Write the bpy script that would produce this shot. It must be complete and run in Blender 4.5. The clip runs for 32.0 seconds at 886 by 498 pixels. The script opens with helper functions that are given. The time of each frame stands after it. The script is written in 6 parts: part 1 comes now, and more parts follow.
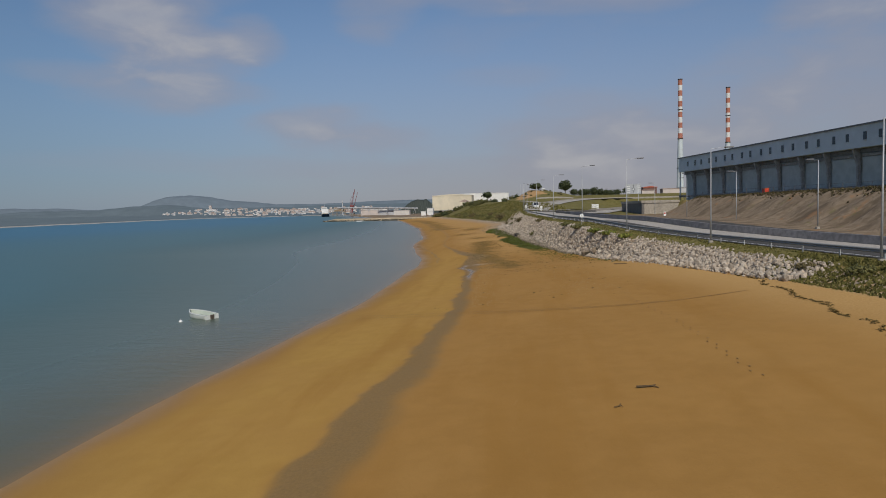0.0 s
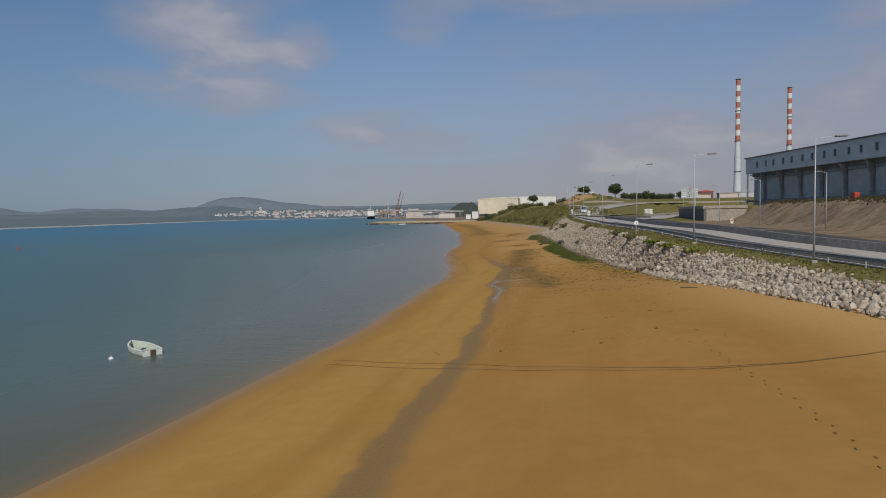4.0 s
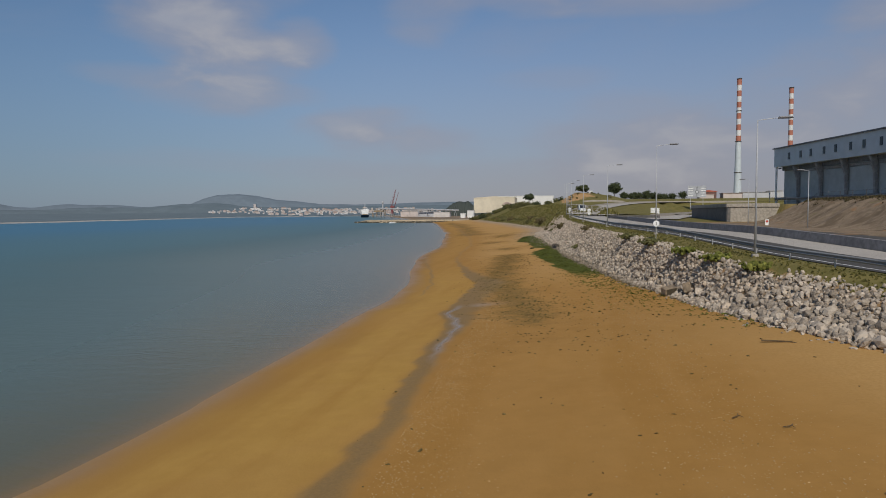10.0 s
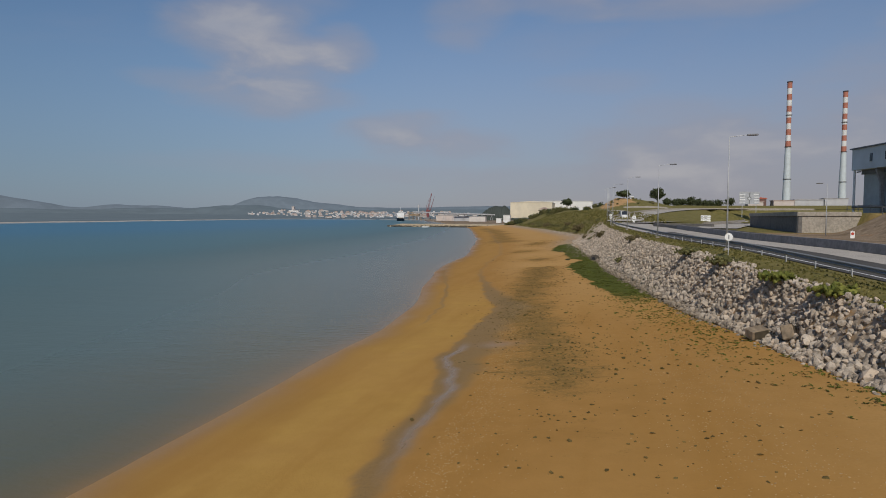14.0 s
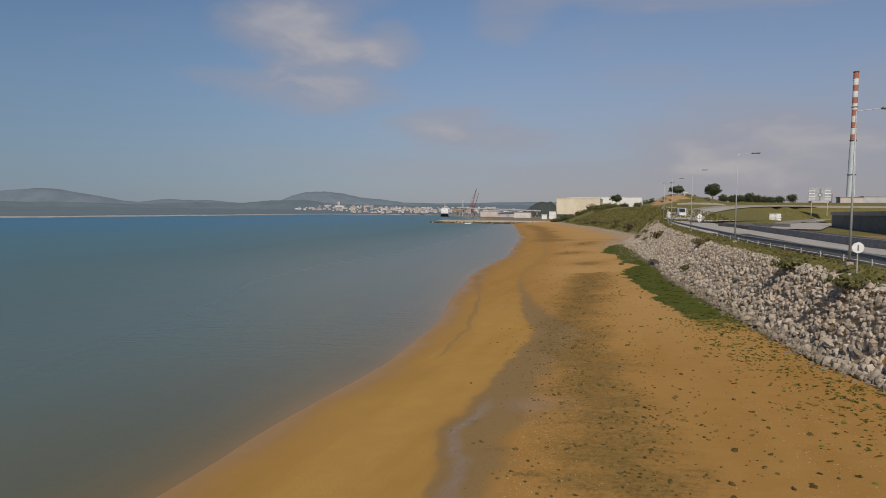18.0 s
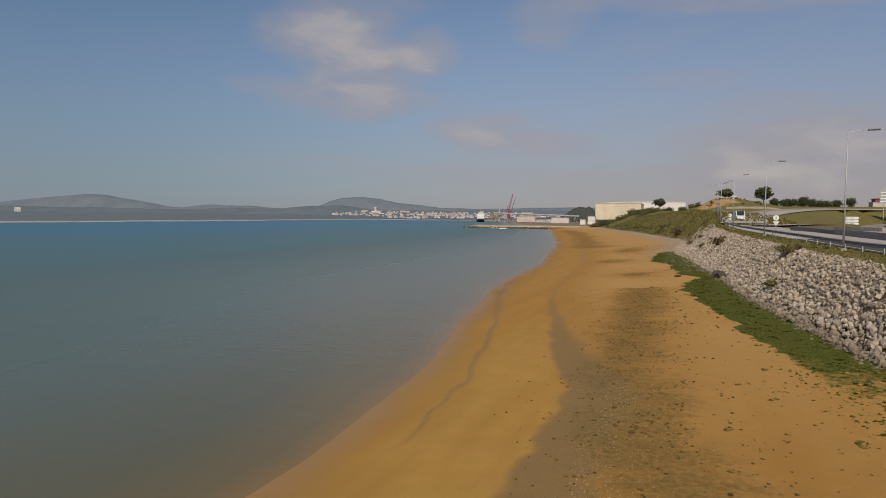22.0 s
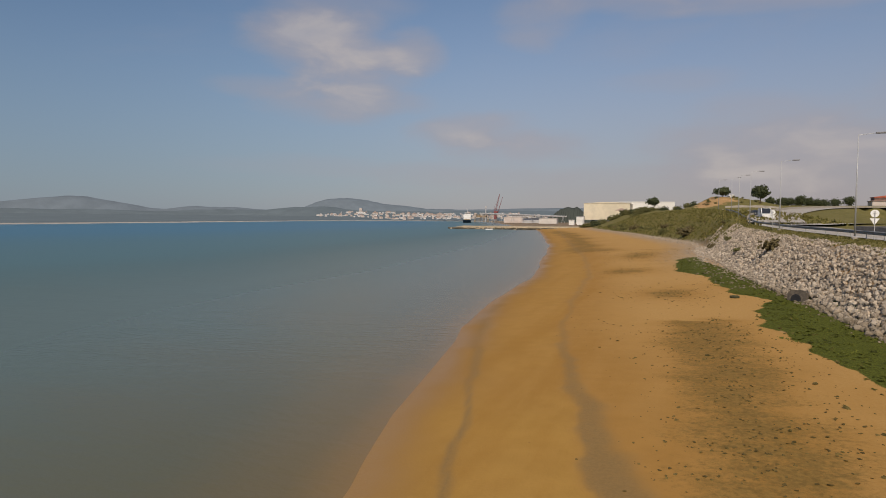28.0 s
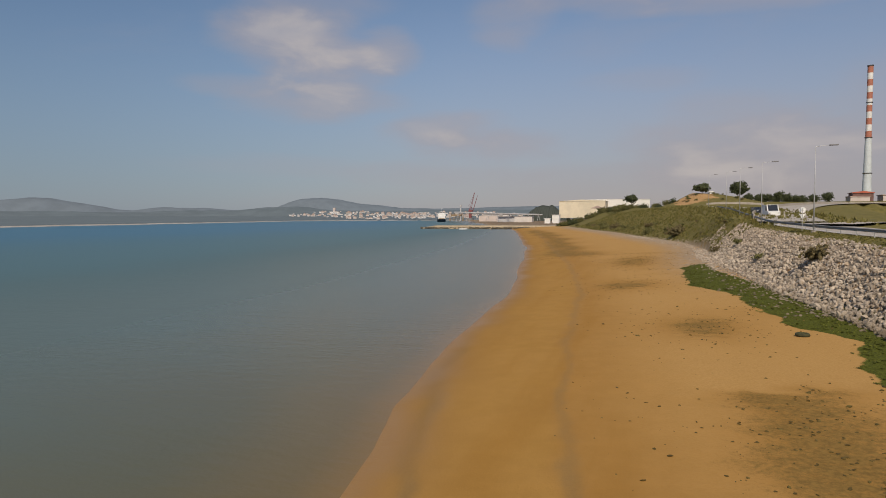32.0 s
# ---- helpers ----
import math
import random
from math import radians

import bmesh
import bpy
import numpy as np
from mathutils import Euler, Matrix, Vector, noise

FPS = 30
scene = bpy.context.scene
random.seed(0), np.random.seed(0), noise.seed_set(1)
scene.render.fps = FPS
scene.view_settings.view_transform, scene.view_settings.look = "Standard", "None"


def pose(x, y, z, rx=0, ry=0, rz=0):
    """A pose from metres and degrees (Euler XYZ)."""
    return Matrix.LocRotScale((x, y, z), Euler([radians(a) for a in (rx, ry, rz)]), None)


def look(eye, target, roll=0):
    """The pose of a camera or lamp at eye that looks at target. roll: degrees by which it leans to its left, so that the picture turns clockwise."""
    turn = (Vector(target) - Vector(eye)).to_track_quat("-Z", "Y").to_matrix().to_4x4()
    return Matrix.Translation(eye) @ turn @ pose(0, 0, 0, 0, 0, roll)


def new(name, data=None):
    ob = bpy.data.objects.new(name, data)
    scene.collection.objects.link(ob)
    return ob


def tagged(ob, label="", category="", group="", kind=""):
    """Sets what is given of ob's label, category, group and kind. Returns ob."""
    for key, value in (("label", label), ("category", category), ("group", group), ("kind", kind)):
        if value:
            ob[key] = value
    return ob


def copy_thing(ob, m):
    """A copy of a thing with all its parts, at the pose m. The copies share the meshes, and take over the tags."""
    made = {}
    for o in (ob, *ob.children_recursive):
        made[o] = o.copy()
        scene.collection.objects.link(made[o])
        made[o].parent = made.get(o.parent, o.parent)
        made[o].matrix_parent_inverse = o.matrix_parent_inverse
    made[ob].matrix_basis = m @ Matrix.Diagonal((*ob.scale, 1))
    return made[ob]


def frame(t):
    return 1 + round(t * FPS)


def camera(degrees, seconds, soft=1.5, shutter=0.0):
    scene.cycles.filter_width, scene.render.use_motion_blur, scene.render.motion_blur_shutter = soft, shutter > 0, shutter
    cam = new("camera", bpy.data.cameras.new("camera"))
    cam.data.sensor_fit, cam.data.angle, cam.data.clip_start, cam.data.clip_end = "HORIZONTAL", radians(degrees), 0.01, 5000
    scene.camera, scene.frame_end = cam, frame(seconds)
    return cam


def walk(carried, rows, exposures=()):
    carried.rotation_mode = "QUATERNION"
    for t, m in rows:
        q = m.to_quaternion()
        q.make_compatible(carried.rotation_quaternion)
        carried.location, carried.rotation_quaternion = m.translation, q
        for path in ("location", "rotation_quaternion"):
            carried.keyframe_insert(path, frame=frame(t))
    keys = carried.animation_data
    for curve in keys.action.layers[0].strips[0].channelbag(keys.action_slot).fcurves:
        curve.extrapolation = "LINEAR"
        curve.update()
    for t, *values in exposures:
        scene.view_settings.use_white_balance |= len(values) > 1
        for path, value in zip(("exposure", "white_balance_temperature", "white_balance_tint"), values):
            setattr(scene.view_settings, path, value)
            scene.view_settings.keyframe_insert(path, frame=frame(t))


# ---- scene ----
# the camera and its way
cam = camera(70.95, 32.0, soft=0.95)
# seconds, eye, then the turn to the left, up and the lean, in degrees
PATH = [
    (0, 0.01, -0.01, 8.64, 6.91, -3.64, -1.48), (0.5, 0.15, 1.85, 8.61, 7.91, -3.63, -1.32), (1, 0.24, 3.74, 8.60, 7.59, -3.55, -1.27),
    (1.5, 0.29, 5.60, 8.60, 6.86, -3.57, -1.42), (2, 0.34, 7.37, 8.62, 6.56, -3.62, -1.32), (2.5, 0.43, 9.00, 8.68, 6.29, -3.51, -1.36),
    (3, 0.53, 10.49, 8.76, 5.96, -3.51, -1.38), (3.5, 0.67, 11.90, 8.83, 7.93, -3.46, -1.14), (4, 0.80, 13.39, 8.85, 11.20, -3.27, -1.01),
    (4.5, 0.87, 15.11, 8.85, 9.93, -3.36, -0.96), (6.5, 0.96, 22.95, 8.71, 9.96, -3.52, -0.99), (7, 0.97, 24.97, 8.67, 10.23, -3.46, -1.03),
    (7.5, 1.01, 27.03, 8.63, 9.84, -3.40, -0.96), (8, 1.05, 29.07, 8.58, 9.93, -3.38, -0.91), (8.5, 1.07, 31.05, 8.53, 9.31, -3.57, -0.80),
    (9, 1.11, 32.97, 8.48, 10.27, -3.39, -0.74), (9.5, 1.12, 34.83, 8.42, 11.16, -3.35, -0.70), (10, 1.12, 36.64, 8.39, 10.97, -3.36, -0.51),
    (10.5, 1.10, 38.36, 8.39, 10.92, -3.25, -0.57), (11, 1.12, 40.01, 8.43, 11.92, -3.28, -0.45), (11.5, 1.20, 41.64, 8.47, 13.91, -3.19, -0.31),
    (12, 1.23, 43.40, 8.49, 15.16, -3.05, -0.16), (12.5, 1.08, 45.33, 8.49, 13.05, -3.11, -0.08), (13, 1.00, 47.15, 8.54, 12.60, -3.17, -0.22),
    (13.5, 0.93, 48.60, 8.60, 13.57, -3.02, -0.09), (15.5, 0.10, 53.06, 8.42, 15.29, -3.00, 0.52), (16, -0.00, 54.30, 8.54, 16.39, -2.99, 0.32),
    (16.5, -0.07, 55.69, 8.62, 17.85, -3.06, 0.33), (17, -0.25, 57.41, 8.72, 18.10, -3.11, 0.31), (17.5, -0.52, 59.33, 8.80, 18.03, -3.22, 0.43),
    (18, -0.79, 61.29, 8.89, 18.48, -3.40, 0.48), (18.5, -1.00, 63.18, 8.94, 20.07, -3.37, 0.51), (19, -1.26, 65.06, 8.94, 21.16, -3.16, 0.68),
    (19.5, -1.59, 67.03, 8.86, 20.74, -2.99, 0.60), (20, -1.91, 69.05, 8.75, 20.70, -2.92, 0.68), (20.5, -2.31, 71.05, 8.64, 20.02, -3.02, 0.65),
    (21, -2.57, 72.92, 8.56, 21.39, -3.05, 0.70), (21.5, -2.84, 74.71, 8.43, 21.88, -3.00, 0.78), (22, -3.28, 76.51, 8.29, 21.90, -2.92, 0.51),
    (22.5, -3.74, 78.29, 8.15, 22.29, -2.86, 0.37), (23, -4.20, 80.09, 7.99, 22.44, -2.95, 0.71), (23.5, -4.69, 81.93, 7.85, 22.22, -2.92, 0.65),
    (24, -5.21, 83.78, 7.75, 22.34, -2.90, 0.51), (24.5, -5.74, 85.63, 7.69, 21.97, -2.91, 0.60), (26.5, -7.91, 93.02, 7.83, 21.18, -3.02, 0.54),
    (27, -8.46, 95.01, 7.87, 22.38, -2.94, 0.62), (27.5, -9.04, 97.17, 7.92, 21.32, -2.87, 0.42), (28, -9.62, 99.45, 7.94, 20.71, -2.82, 0.35),
    (28.5, -10.14, 101.82, 7.91, 21.08, -2.85, 0.46), (29, -10.75, 104.24, 7.92, 19.00, -2.86, 0.24), (29.5, -11.31, 106.58, 7.95, 18.06, -2.88, 0.15),
    (30, -11.76, 108.79, 7.98, 18.26, -2.99, 0.15), (30.5, -12.21, 110.91, 8.02, 18.61, -2.87, 0.08), (31, -12.69, 112.97, 8.11, 18.37, -2.93, 0.07),
    (31.5, -13.14, 114.98, 8.21, 18.35, -2.91, 0.06), (32, -13.58, 116.98, 8.34, 18.49, -2.91, -0.16),
]


def placed(x, y, z, yaw, pitch, roll):
    return pose(x, y, z, 90 + pitch, 0, yaw) @ pose(0, 0, 0, 0, 0, roll)


walk(cam, [(t, placed(*row)) for t, *row in PATH], [(0.0, 0.0, 6150, 9), (13.5, 0.0, 6200, 10), (18.0, 0.08, 6450, 11), (24.0, 0.1, 6950, 13), (28.0, 0.18, 6950, 13), (32.0, 0.2, 6950, 13)])

# ---- sky and sun ----
SUN_TURN, SUN_HEIGHT = 170.0, 41.0
sun_way = Vector((math.sin(radians(SUN_TURN)) * math.cos(radians(SUN_HEIGHT)), math.cos(radians(SUN_TURN)) * math.cos(radians(SUN_HEIGHT)), math.sin(radians(SUN_HEIGHT))))
sun = new("sun", bpy.data.lights.new("sun", "SUN"))
sun.data.energy, sun.data.angle, sun.data.color = 3.0, radians(0.6), (1.0, 0.90, 0.75)
sun.matrix_world = look(sun_way * 200, (0, 0, 0))


class Nodes:
    """A small writer of node trees."""

    def __init__(self, tree):
        self.tree = tree
        tree.nodes.clear()

    def add(self, kind, inputs=None, operation=""):
        node = self.tree.nodes.new(kind)
        if operation:
            node.operation = operation
        for name, v in (inputs or {}).items():
            self.set(node, name, v)
        return node

    def set(self, node, name, v):
        socket = node.inputs[name]
        if isinstance(v, bpy.types.NodeSocket):
            self.tree.links.new(v, socket)
        elif isinstance(v, (tuple, list)) and len(v) == 3 and socket.type == "RGBA":
            socket.default_value = (*v, 1)
        else:
            socket.default_value = v

    def math(self, op, a, b=0.0, c=0.0, clamp=False):
        node = self.add("ShaderNodeMath", {0: a, 1: b, 2: c}, op)
        node.use_clamp = clamp
        return node.outputs[0]

    def mix(self, f, a, b, blend="MIX"):
        node = self.add("ShaderNodeMix")
        node.data_type, node.blend_type = "RGBA", blend
        for k, v in ((0, f), (6, a), (7, b)):
            self.set(node, k, v)
        return node.outputs[2]

    def ramp(self, v, a, b, x=0.0, y=1.0):
        node = self.add("ShaderNodeMapRange", {0: v, 1: a, 2: b, 3: x, 4: y})
        node.interpolation_type = "SMOOTHSTEP"
        return node.outputs[0]

    def noise(self, scale, detail=4.0, rough=0.55, vector=None, distort=0.0):
        ins = {"Scale": scale, "Detail": detail, "Roughness": rough, "Distortion": distort}
        if vector is not None:
            ins["Vector"] = vector
        return self.add("ShaderNodeTexNoise", ins).outputs[0]

    def attr(self, name):
        node = self.add("ShaderNodeAttribute")
        node.attribute_name = name
        return node.outputs[2]


def sky_world():
    world = bpy.data.worlds.new("sky")
    world.use_nodes = True
    scene.world = world
    n = Nodes(world.node_tree)
    sky = n.add("ShaderNodeTexSky")
    sky.sky_type, sky.sun_disc = "NISHITA", False
    sky.sun_elevation, sky.sun_rotation = radians(SUN_HEIGHT), radians(SUN_TURN)
    sky.air_density, sky.dust_density, sky.ozone_density = 1.0, 0.4, 3.0
    way = n.add("ShaderNodeTexCoord").outputs["Generated"]
    parts = n.add("ShaderNodeSeparateXYZ", {0: way})
    x, y, z = parts.outputs
    # bearing to the left of +y and height, both in degrees
    turn = n.math("MULTIPLY", n.math("ARCTAN2", n.math("MULTIPLY", x, -1.0), y), 57.2958)
    high = n.math("MULTIPLY", n.math("ARCSINE", z), 57.2958)
    haze = n.math("MULTIPLY", n.ramp(high, -1.0, 22.0, 1.0, 0.0), n.ramp(turn, -15.0, 40.0, 1.2, 1.15))
    # the sky over the open bay is darkened, partly standing for lens edge falloff
    deep = n.math("MULTIPLY", n.ramp(turn, 12.0, 58.0), n.ramp(turn, 110.0, 175.0, 1.0, 0.0))
    color = n.mix(n.math("MULTIPLY", haze, 0.68, clamp=True), sky.outputs[0], n.mix(n.ramp(turn, -8.0, 40.0), HAZE_WARM, HAZE))
    color = n.mix(deep, color, n.mix(1.0, color, (0.76, 0.84, 0.88), "MULTIPLY"))
    flat = n.add("ShaderNodeVectorMath", {0: way, 1: (1.0, 1.0, 2.6)}, "MULTIPLY").outputs[0]
    puff = n.noise(9.0, 5.0, 0.5, flat, 0.25)
    veil = n.noise(2.4, 5.0, 0.6, flat, 0.2)
    total = None
    for t0, h0, wt, wh, power in CLOUDS:
        a = n.math("DIVIDE", n.math("SUBTRACT", turn, t0), wt)
        b = n.math("DIVIDE", n.math("SUBTRACT", high, h0), wh)
        d = n.math("ADD", n.math("MULTIPLY", a, a), n.math("MULTIPLY", b, b))
        here = n.math("MULTIPLY", n.ramp(n.math("ADD", d, n.math("MULTIPLY", puff, -2.2)), -1.45, 0.45, 1.0, 0.0), power)
        total = here if total is None else n.math("SUBTRACT", n.math("ADD", total, here), n.math("MULTIPLY", total, here))
    thin = n.math("MULTIPLY", n.ramp(veil, 0.5, 0.8), 0.2)
    cover = n.math("MAXIMUM", total, thin)
    color = n.mix(cover, color, n.mix(n.ramp(n.math("MULTIPLY", cover, n.math("ADD", puff, 0.5)), 0.4, 1.1), CLOUD_SHADE, CLOUD_WHITE))
    back = n.add("ShaderNodeBackground", {0: color, 1: 0.078})
    n.tree.links.new(back.outputs[0], n.add("ShaderNodeOutputWorld").inputs[0])


HAZE_WARM, HAZE, CLOUD_SHADE, CLOUD_WHITE = (3.1, 2.82, 3.35), (2.5, 3.0, 4.0), (3.9, 3.7, 4.1), (5.4, 5.1, 5.05)
# bearing, height, half width, half height (degrees) and strength of each cloud
CLOUDS = [
    (32.6, 15.4, 6.8, 2.7, 0.68), (29.2, 14.0, 4.4, 1.9, 0.5), (23.4, 14.8, 2.9, 2.0, 0.55), (25.6, 13.8, 2.8, 1.4, 0.4), (28.8, 12.3, 5.4, 1.6, 0.52), (30.2, 10.1, 6.6, 1.9, 0.64), (24.6, 10.3, 3.8, 1.1, 0.25), (36.8, 11.3, 5.0, 1.0, 0.3), (31.0, 18.2, 7.0, 1.8, 0.35),
    (17.8, 7.9, 6.4, 1.7, 0.6), (13.8, 6.5, 7.4, 1.6, 0.5), (12.2, 17.2, 4.2, 2.4, 0.45), (7.0, 18.8, 6.4, 1.4, 0.32), (3.0, 18.0, 4.0, 1.4, 0.4), (-8.8, 17.6, 9.0, 1.7, 0.5), (-25.0, 14.4, 4.4, 2.6, 0.5), (-27.0, 9.8, 9.4, 4.4, 0.52), (-19.0, 8.2, 7.5, 3.2, 0.36),
    (-6.5, 5.8, 9.4, 4.0, 0.55), (-14.0, 4.4, 13.0, 3.8, 0.5), (1.0, 11.8, 5.4, 1.1, 0.25), (19.0, 4.0, 10.0, 1.2, 0.28), (6.0, 3.0, 18.0, 1.8, 0.24), (34.0, 4.6, 10.0, 1.0, 0.18),
    (-55.0, 22.0, 18.0, 9.0, 0.5), (70.0, 24.0, 16.0, 6.0, 0.4), (120.0, 20.0, 24.0, 8.0, 0.5), (-110.0, 25.0, 25.0, 9.0, 0.5), (178.0, 22.0, 20.0, 8.0, 0.5),
]
sky_world()


# ---- materials ----
def material(name):
    m = bpy.data.materials.new(name)
    m.use_nodes = True
    n = Nodes(m.node_tree)
    shader = n.add("ShaderNodeBsdfPrincipled")
    n.tree.links.new(shader.outputs[0], n.add("ShaderNodeOutputMaterial").inputs[0])
    return m, n, shader


def where(n):
    return n.add("ShaderNodeNewGeometry").outputs["Position"]


def relief(n, shader, height, strength, distance):
    n.set(shader, "Normal", n.add("ShaderNodeBump", {"Height": height, "Strength": strength, "Distance": distance}).outputs[0])


def plain(name, color, rough=0.6, metal=0.0, grain=6.0, spread=0.25, worn=0.0, bump=0.15, size=0.02, piece=0.0):
    """A painted, cast or grown surface with grain and broad stains, in its object's own metres."""
    m, n, shader = material(name)
    spot = n.add("ShaderNodeTexCoord").outputs["Object"]
    fine, broad = n.noise(grain, 6.0, 0.6, spot), n.noise(grain * 0.13, 4.0, 0.6, spot)
    dark = tuple(c * (1 - spread) for c in color)
    light = tuple(min(1.0, c * (1 + spread)) for c in color)
    c = n.mix(n.ramp(fine, 0.3, 0.7), dark, light)
    c = n.mix(n.math("MULTIPLY", n.ramp(broad, 0.45, 0.75), 0.25 + worn), c, tuple(v * 0.55 for v in color))
    if piece:
        lucky = n.add("ShaderNodeObjectInfo").outputs["Random"]
        c = n.mix(1.0, c, n.mix(lucky, (1 - piece,) * 3, (1 + piece * 0.4,) * 3), "MULTIPLY")
    n.set(shader, "Base Color", c)
    n.set(shader, "Roughness", n.ramp(fine, 0.2, 0.8, max(0.05, rough - 0.1), min(1.0, rough + 0.1)))
    n.set(shader, "Metallic", metal)
    relief(n, shader, fine, bump, size)
    return m


def sand_ground():
    """The ground: sand that is dry, wet or weedy, pale shingle, grass and earth, by the shares kept in the mesh."""
    m, n, shader = material("ground")
    spot = where(n)
    fine, mid, broad = n.noise(9.0, 8.0, 0.65, spot), n.noise(0.9, 6.0, 0.6, spot), n.noise(0.12, 5.0, 0.6, spot, 0.5)
    long = n.noise(1.0, 5.0, 0.6, n.add("ShaderNodeVectorMath", {0: spot, 1: (0.35, 0.05, 0.3)}, "MULTIPLY").outputs[0])
    sand = n.mix(n.ramp(mid, 0.3, 0.7), (0.355, 0.188, 0.049), (0.396, 0.211, 0.057))
    sand = n.mix(n.attr("bar"), sand, n.mix(n.ramp(mid, 0.3, 0.7), (0.41, 0.235, 0.055), (0.45, 0.265, 0.064)))
    sand = n.mix(n.ramp(broad, 0.35, 0.7, 0.0, 0.45), sand, (0.415, 0.229, 0.066))
    sand = n.mix(n.ramp(long, 0.45, 0.7, 0.0, 0.5), sand, (0.33, 0.165, 0.034))
    sand = n.mix(n.math("MULTIPLY", n.ramp(fine, 0.55, 0.75), 0.25), sand, (0.30, 0.17, 0.05))
    dry = n.mix(n.ramp(fine, 0.3, 0.7), (0.45, 0.26, 0.088), (0.55, 0.34, 0.128))
    sand = n.mix(n.attr("dry"), sand, dry)
    wet = n.attr("wet")
    c = n.mix(n.math("MULTIPLY", n.ramp(n.math("ADD", wet, n.math("MULTIPLY", n.math("SUBTRACT", mid, 0.5), 0.5)), 0.12, 0.95), 0.85), sand, n.mix(n.ramp(fine, 0.3, 0.7), (0.205, 0.134, 0.052), (0.262, 0.168, 0.064)))
    damp = n.math("MULTIPLY", n.attr("damp"), n.ramp(mid, 0.25, 0.6, 0.75, 1.0))
    c = n.mix(n.math("MULTIPLY", damp, 0.7), c, (0.30, 0.162, 0.046))
    lush = n.attr("shine")
    c = n.mix(n.math("MULTIPLY", lush, 0.2), c, (0.33, 0.18, 0.06))
    patch = n.noise(1.0, 5.0, 0.7, n.add("ShaderNodeVectorMath", {0: spot, 1: (0.5, 0.8, 0.5)}, "MULTIPLY").outputs[0], 0.8)
    speck = n.math("ADD", n.math("MULTIPLY", n.noise(3.2, 8.0, 0.85, spot), 0.55), n.math("MULTIPLY", patch, 0.45))
    weed = n.attr("weed")
    mottle = n.math("ADD", n.math("MULTIPLY", n.noise(4.6, 9.0, 0.82, spot, 0.3), 0.6), n.math("MULTIPLY", patch, 0.4))
    share = n.ramp(n.math("ADD", n.math("MULTIPLY", n.math("SUBTRACT", mottle, 0.5), 2.6), n.math("MULTIPLY", weed, 0.85)), 0.42, 0.95)
    c = n.mix(n.math("MULTIPLY", share, 0.8), c, n.mix(n.ramp(n.noise(5.0, 6.0, 0.7, spot), 0.35, 0.65), (0.130, 0.086, 0.026), (0.245, 0.155, 0.045)))
    pale = n.mix(n.ramp(speck, 0.4, 0.65), (0.27, 0.21, 0.145), (0.48, 0.40, 0.32))
    c = n.mix(n.math("MULTIPLY", n.attr("pale"), n.ramp(mid, 0.25, 0.55)), c, pale)
    slime = n.ramp(n.math("ADD", n.attr("algae"), n.math("MULTIPLY", n.math("SUBTRACT", speck, 0.5), 1.1)), 0.42, 0.6)
    c = n.mix(slime, c, n.mix(n.ramp(fine, 0.35, 0.65), (0.046, 0.053, 0.008), (0.115, 0.128, 0.018)))
    green = n.mix(n.ramp(mid, 0.3, 0.7), (0.115, 0.108, 0.030), (0.215, 0.178, 0.062))
    green = n.mix(n.ramp(fine, 0.5, 0.75, 0.0, 0.7), green, (0.21, 0.17, 0.065))
    green = n.mix(n.ramp(broad, 0.5, 0.7, 0.0, 0.6), green, (0.17, 0.14, 0.05))
    c = n.mix(n.attr("grass"), c, green)
    earth = n.mix(n.ramp(mid, 0.3, 0.75), (0.205, 0.150, 0.098), (0.315, 0.240, 0.165))
    streak = n.noise(1.0, 6.0, 0.65, n.add("ShaderNodeVectorMath", {0: spot, 1: (0.16, 0.42, 0.22)}, "MULTIPLY").outputs[0], 0.4)
    earth = n.mix(n.ramp(streak, 0.5, 0.62, 0.0, 0.75), earth, (0.12, 0.088, 0.058))
    crack = n.noise(0.9, 7.0, 0.75, spot, 0.9)
    earth = n.mix(n.ramp(crack, 0.55, 0.66, 0.0, 0.7), earth, (0.10, 0.078, 0.05))
    earth = n.mix(n.ramp(n.noise(0.3, 5.0, 0.6, spot), 0.60, 0.68, 0.0, 0.5), earth, (0.34, 0.17, 0.07))
    earth = n.mix(n.ramp(n.noise(0.5, 6.0, 0.7, spot, 0.5), 0.58, 0.66, 0.0, 0.55), earth, (0.17, 0.155, 0.06))
    c = n.mix(n.attr("earth"), c, earth)
    c = n.mix(n.ramp(n.math("ADD", n.attr("clay"), n.math("MULTIPLY", n.math("SUBTRACT", n.noise(0.22, 5.0, 0.7, spot, 0.6), 0.5), 2.4)), 0.5, 0.75), c, n.mix(n.ramp(mid, 0.3, 0.7), (0.36, 0.205, 0.085), (0.54, 0.35, 0.17)))
    n.set(shader, "Base Color", c)
    gloss = n.math("MAXIMUM", n.math("MULTIPLY", wet, 0.42), n.math("MULTIPLY", lush, 1.15))
    n.set(shader, "Roughness", n.math("SUBTRACT", 0.95, n.math("MULTIPLY", gloss, 0.6)))
    n.set(shader, "Specular IOR Level", n.math("ADD", 0.12, n.math("MULTIPLY", gloss, 0.3)))
    relief(n, shader, n.math("ADD", n.math("MULTIPLY", fine, 0.4), n.math("ADD", mid, n.math("MULTIPLY", n.attr("grass"), n.noise(3.0, 8.0, 0.7, spot)))), 0.35, 0.08)
    return m


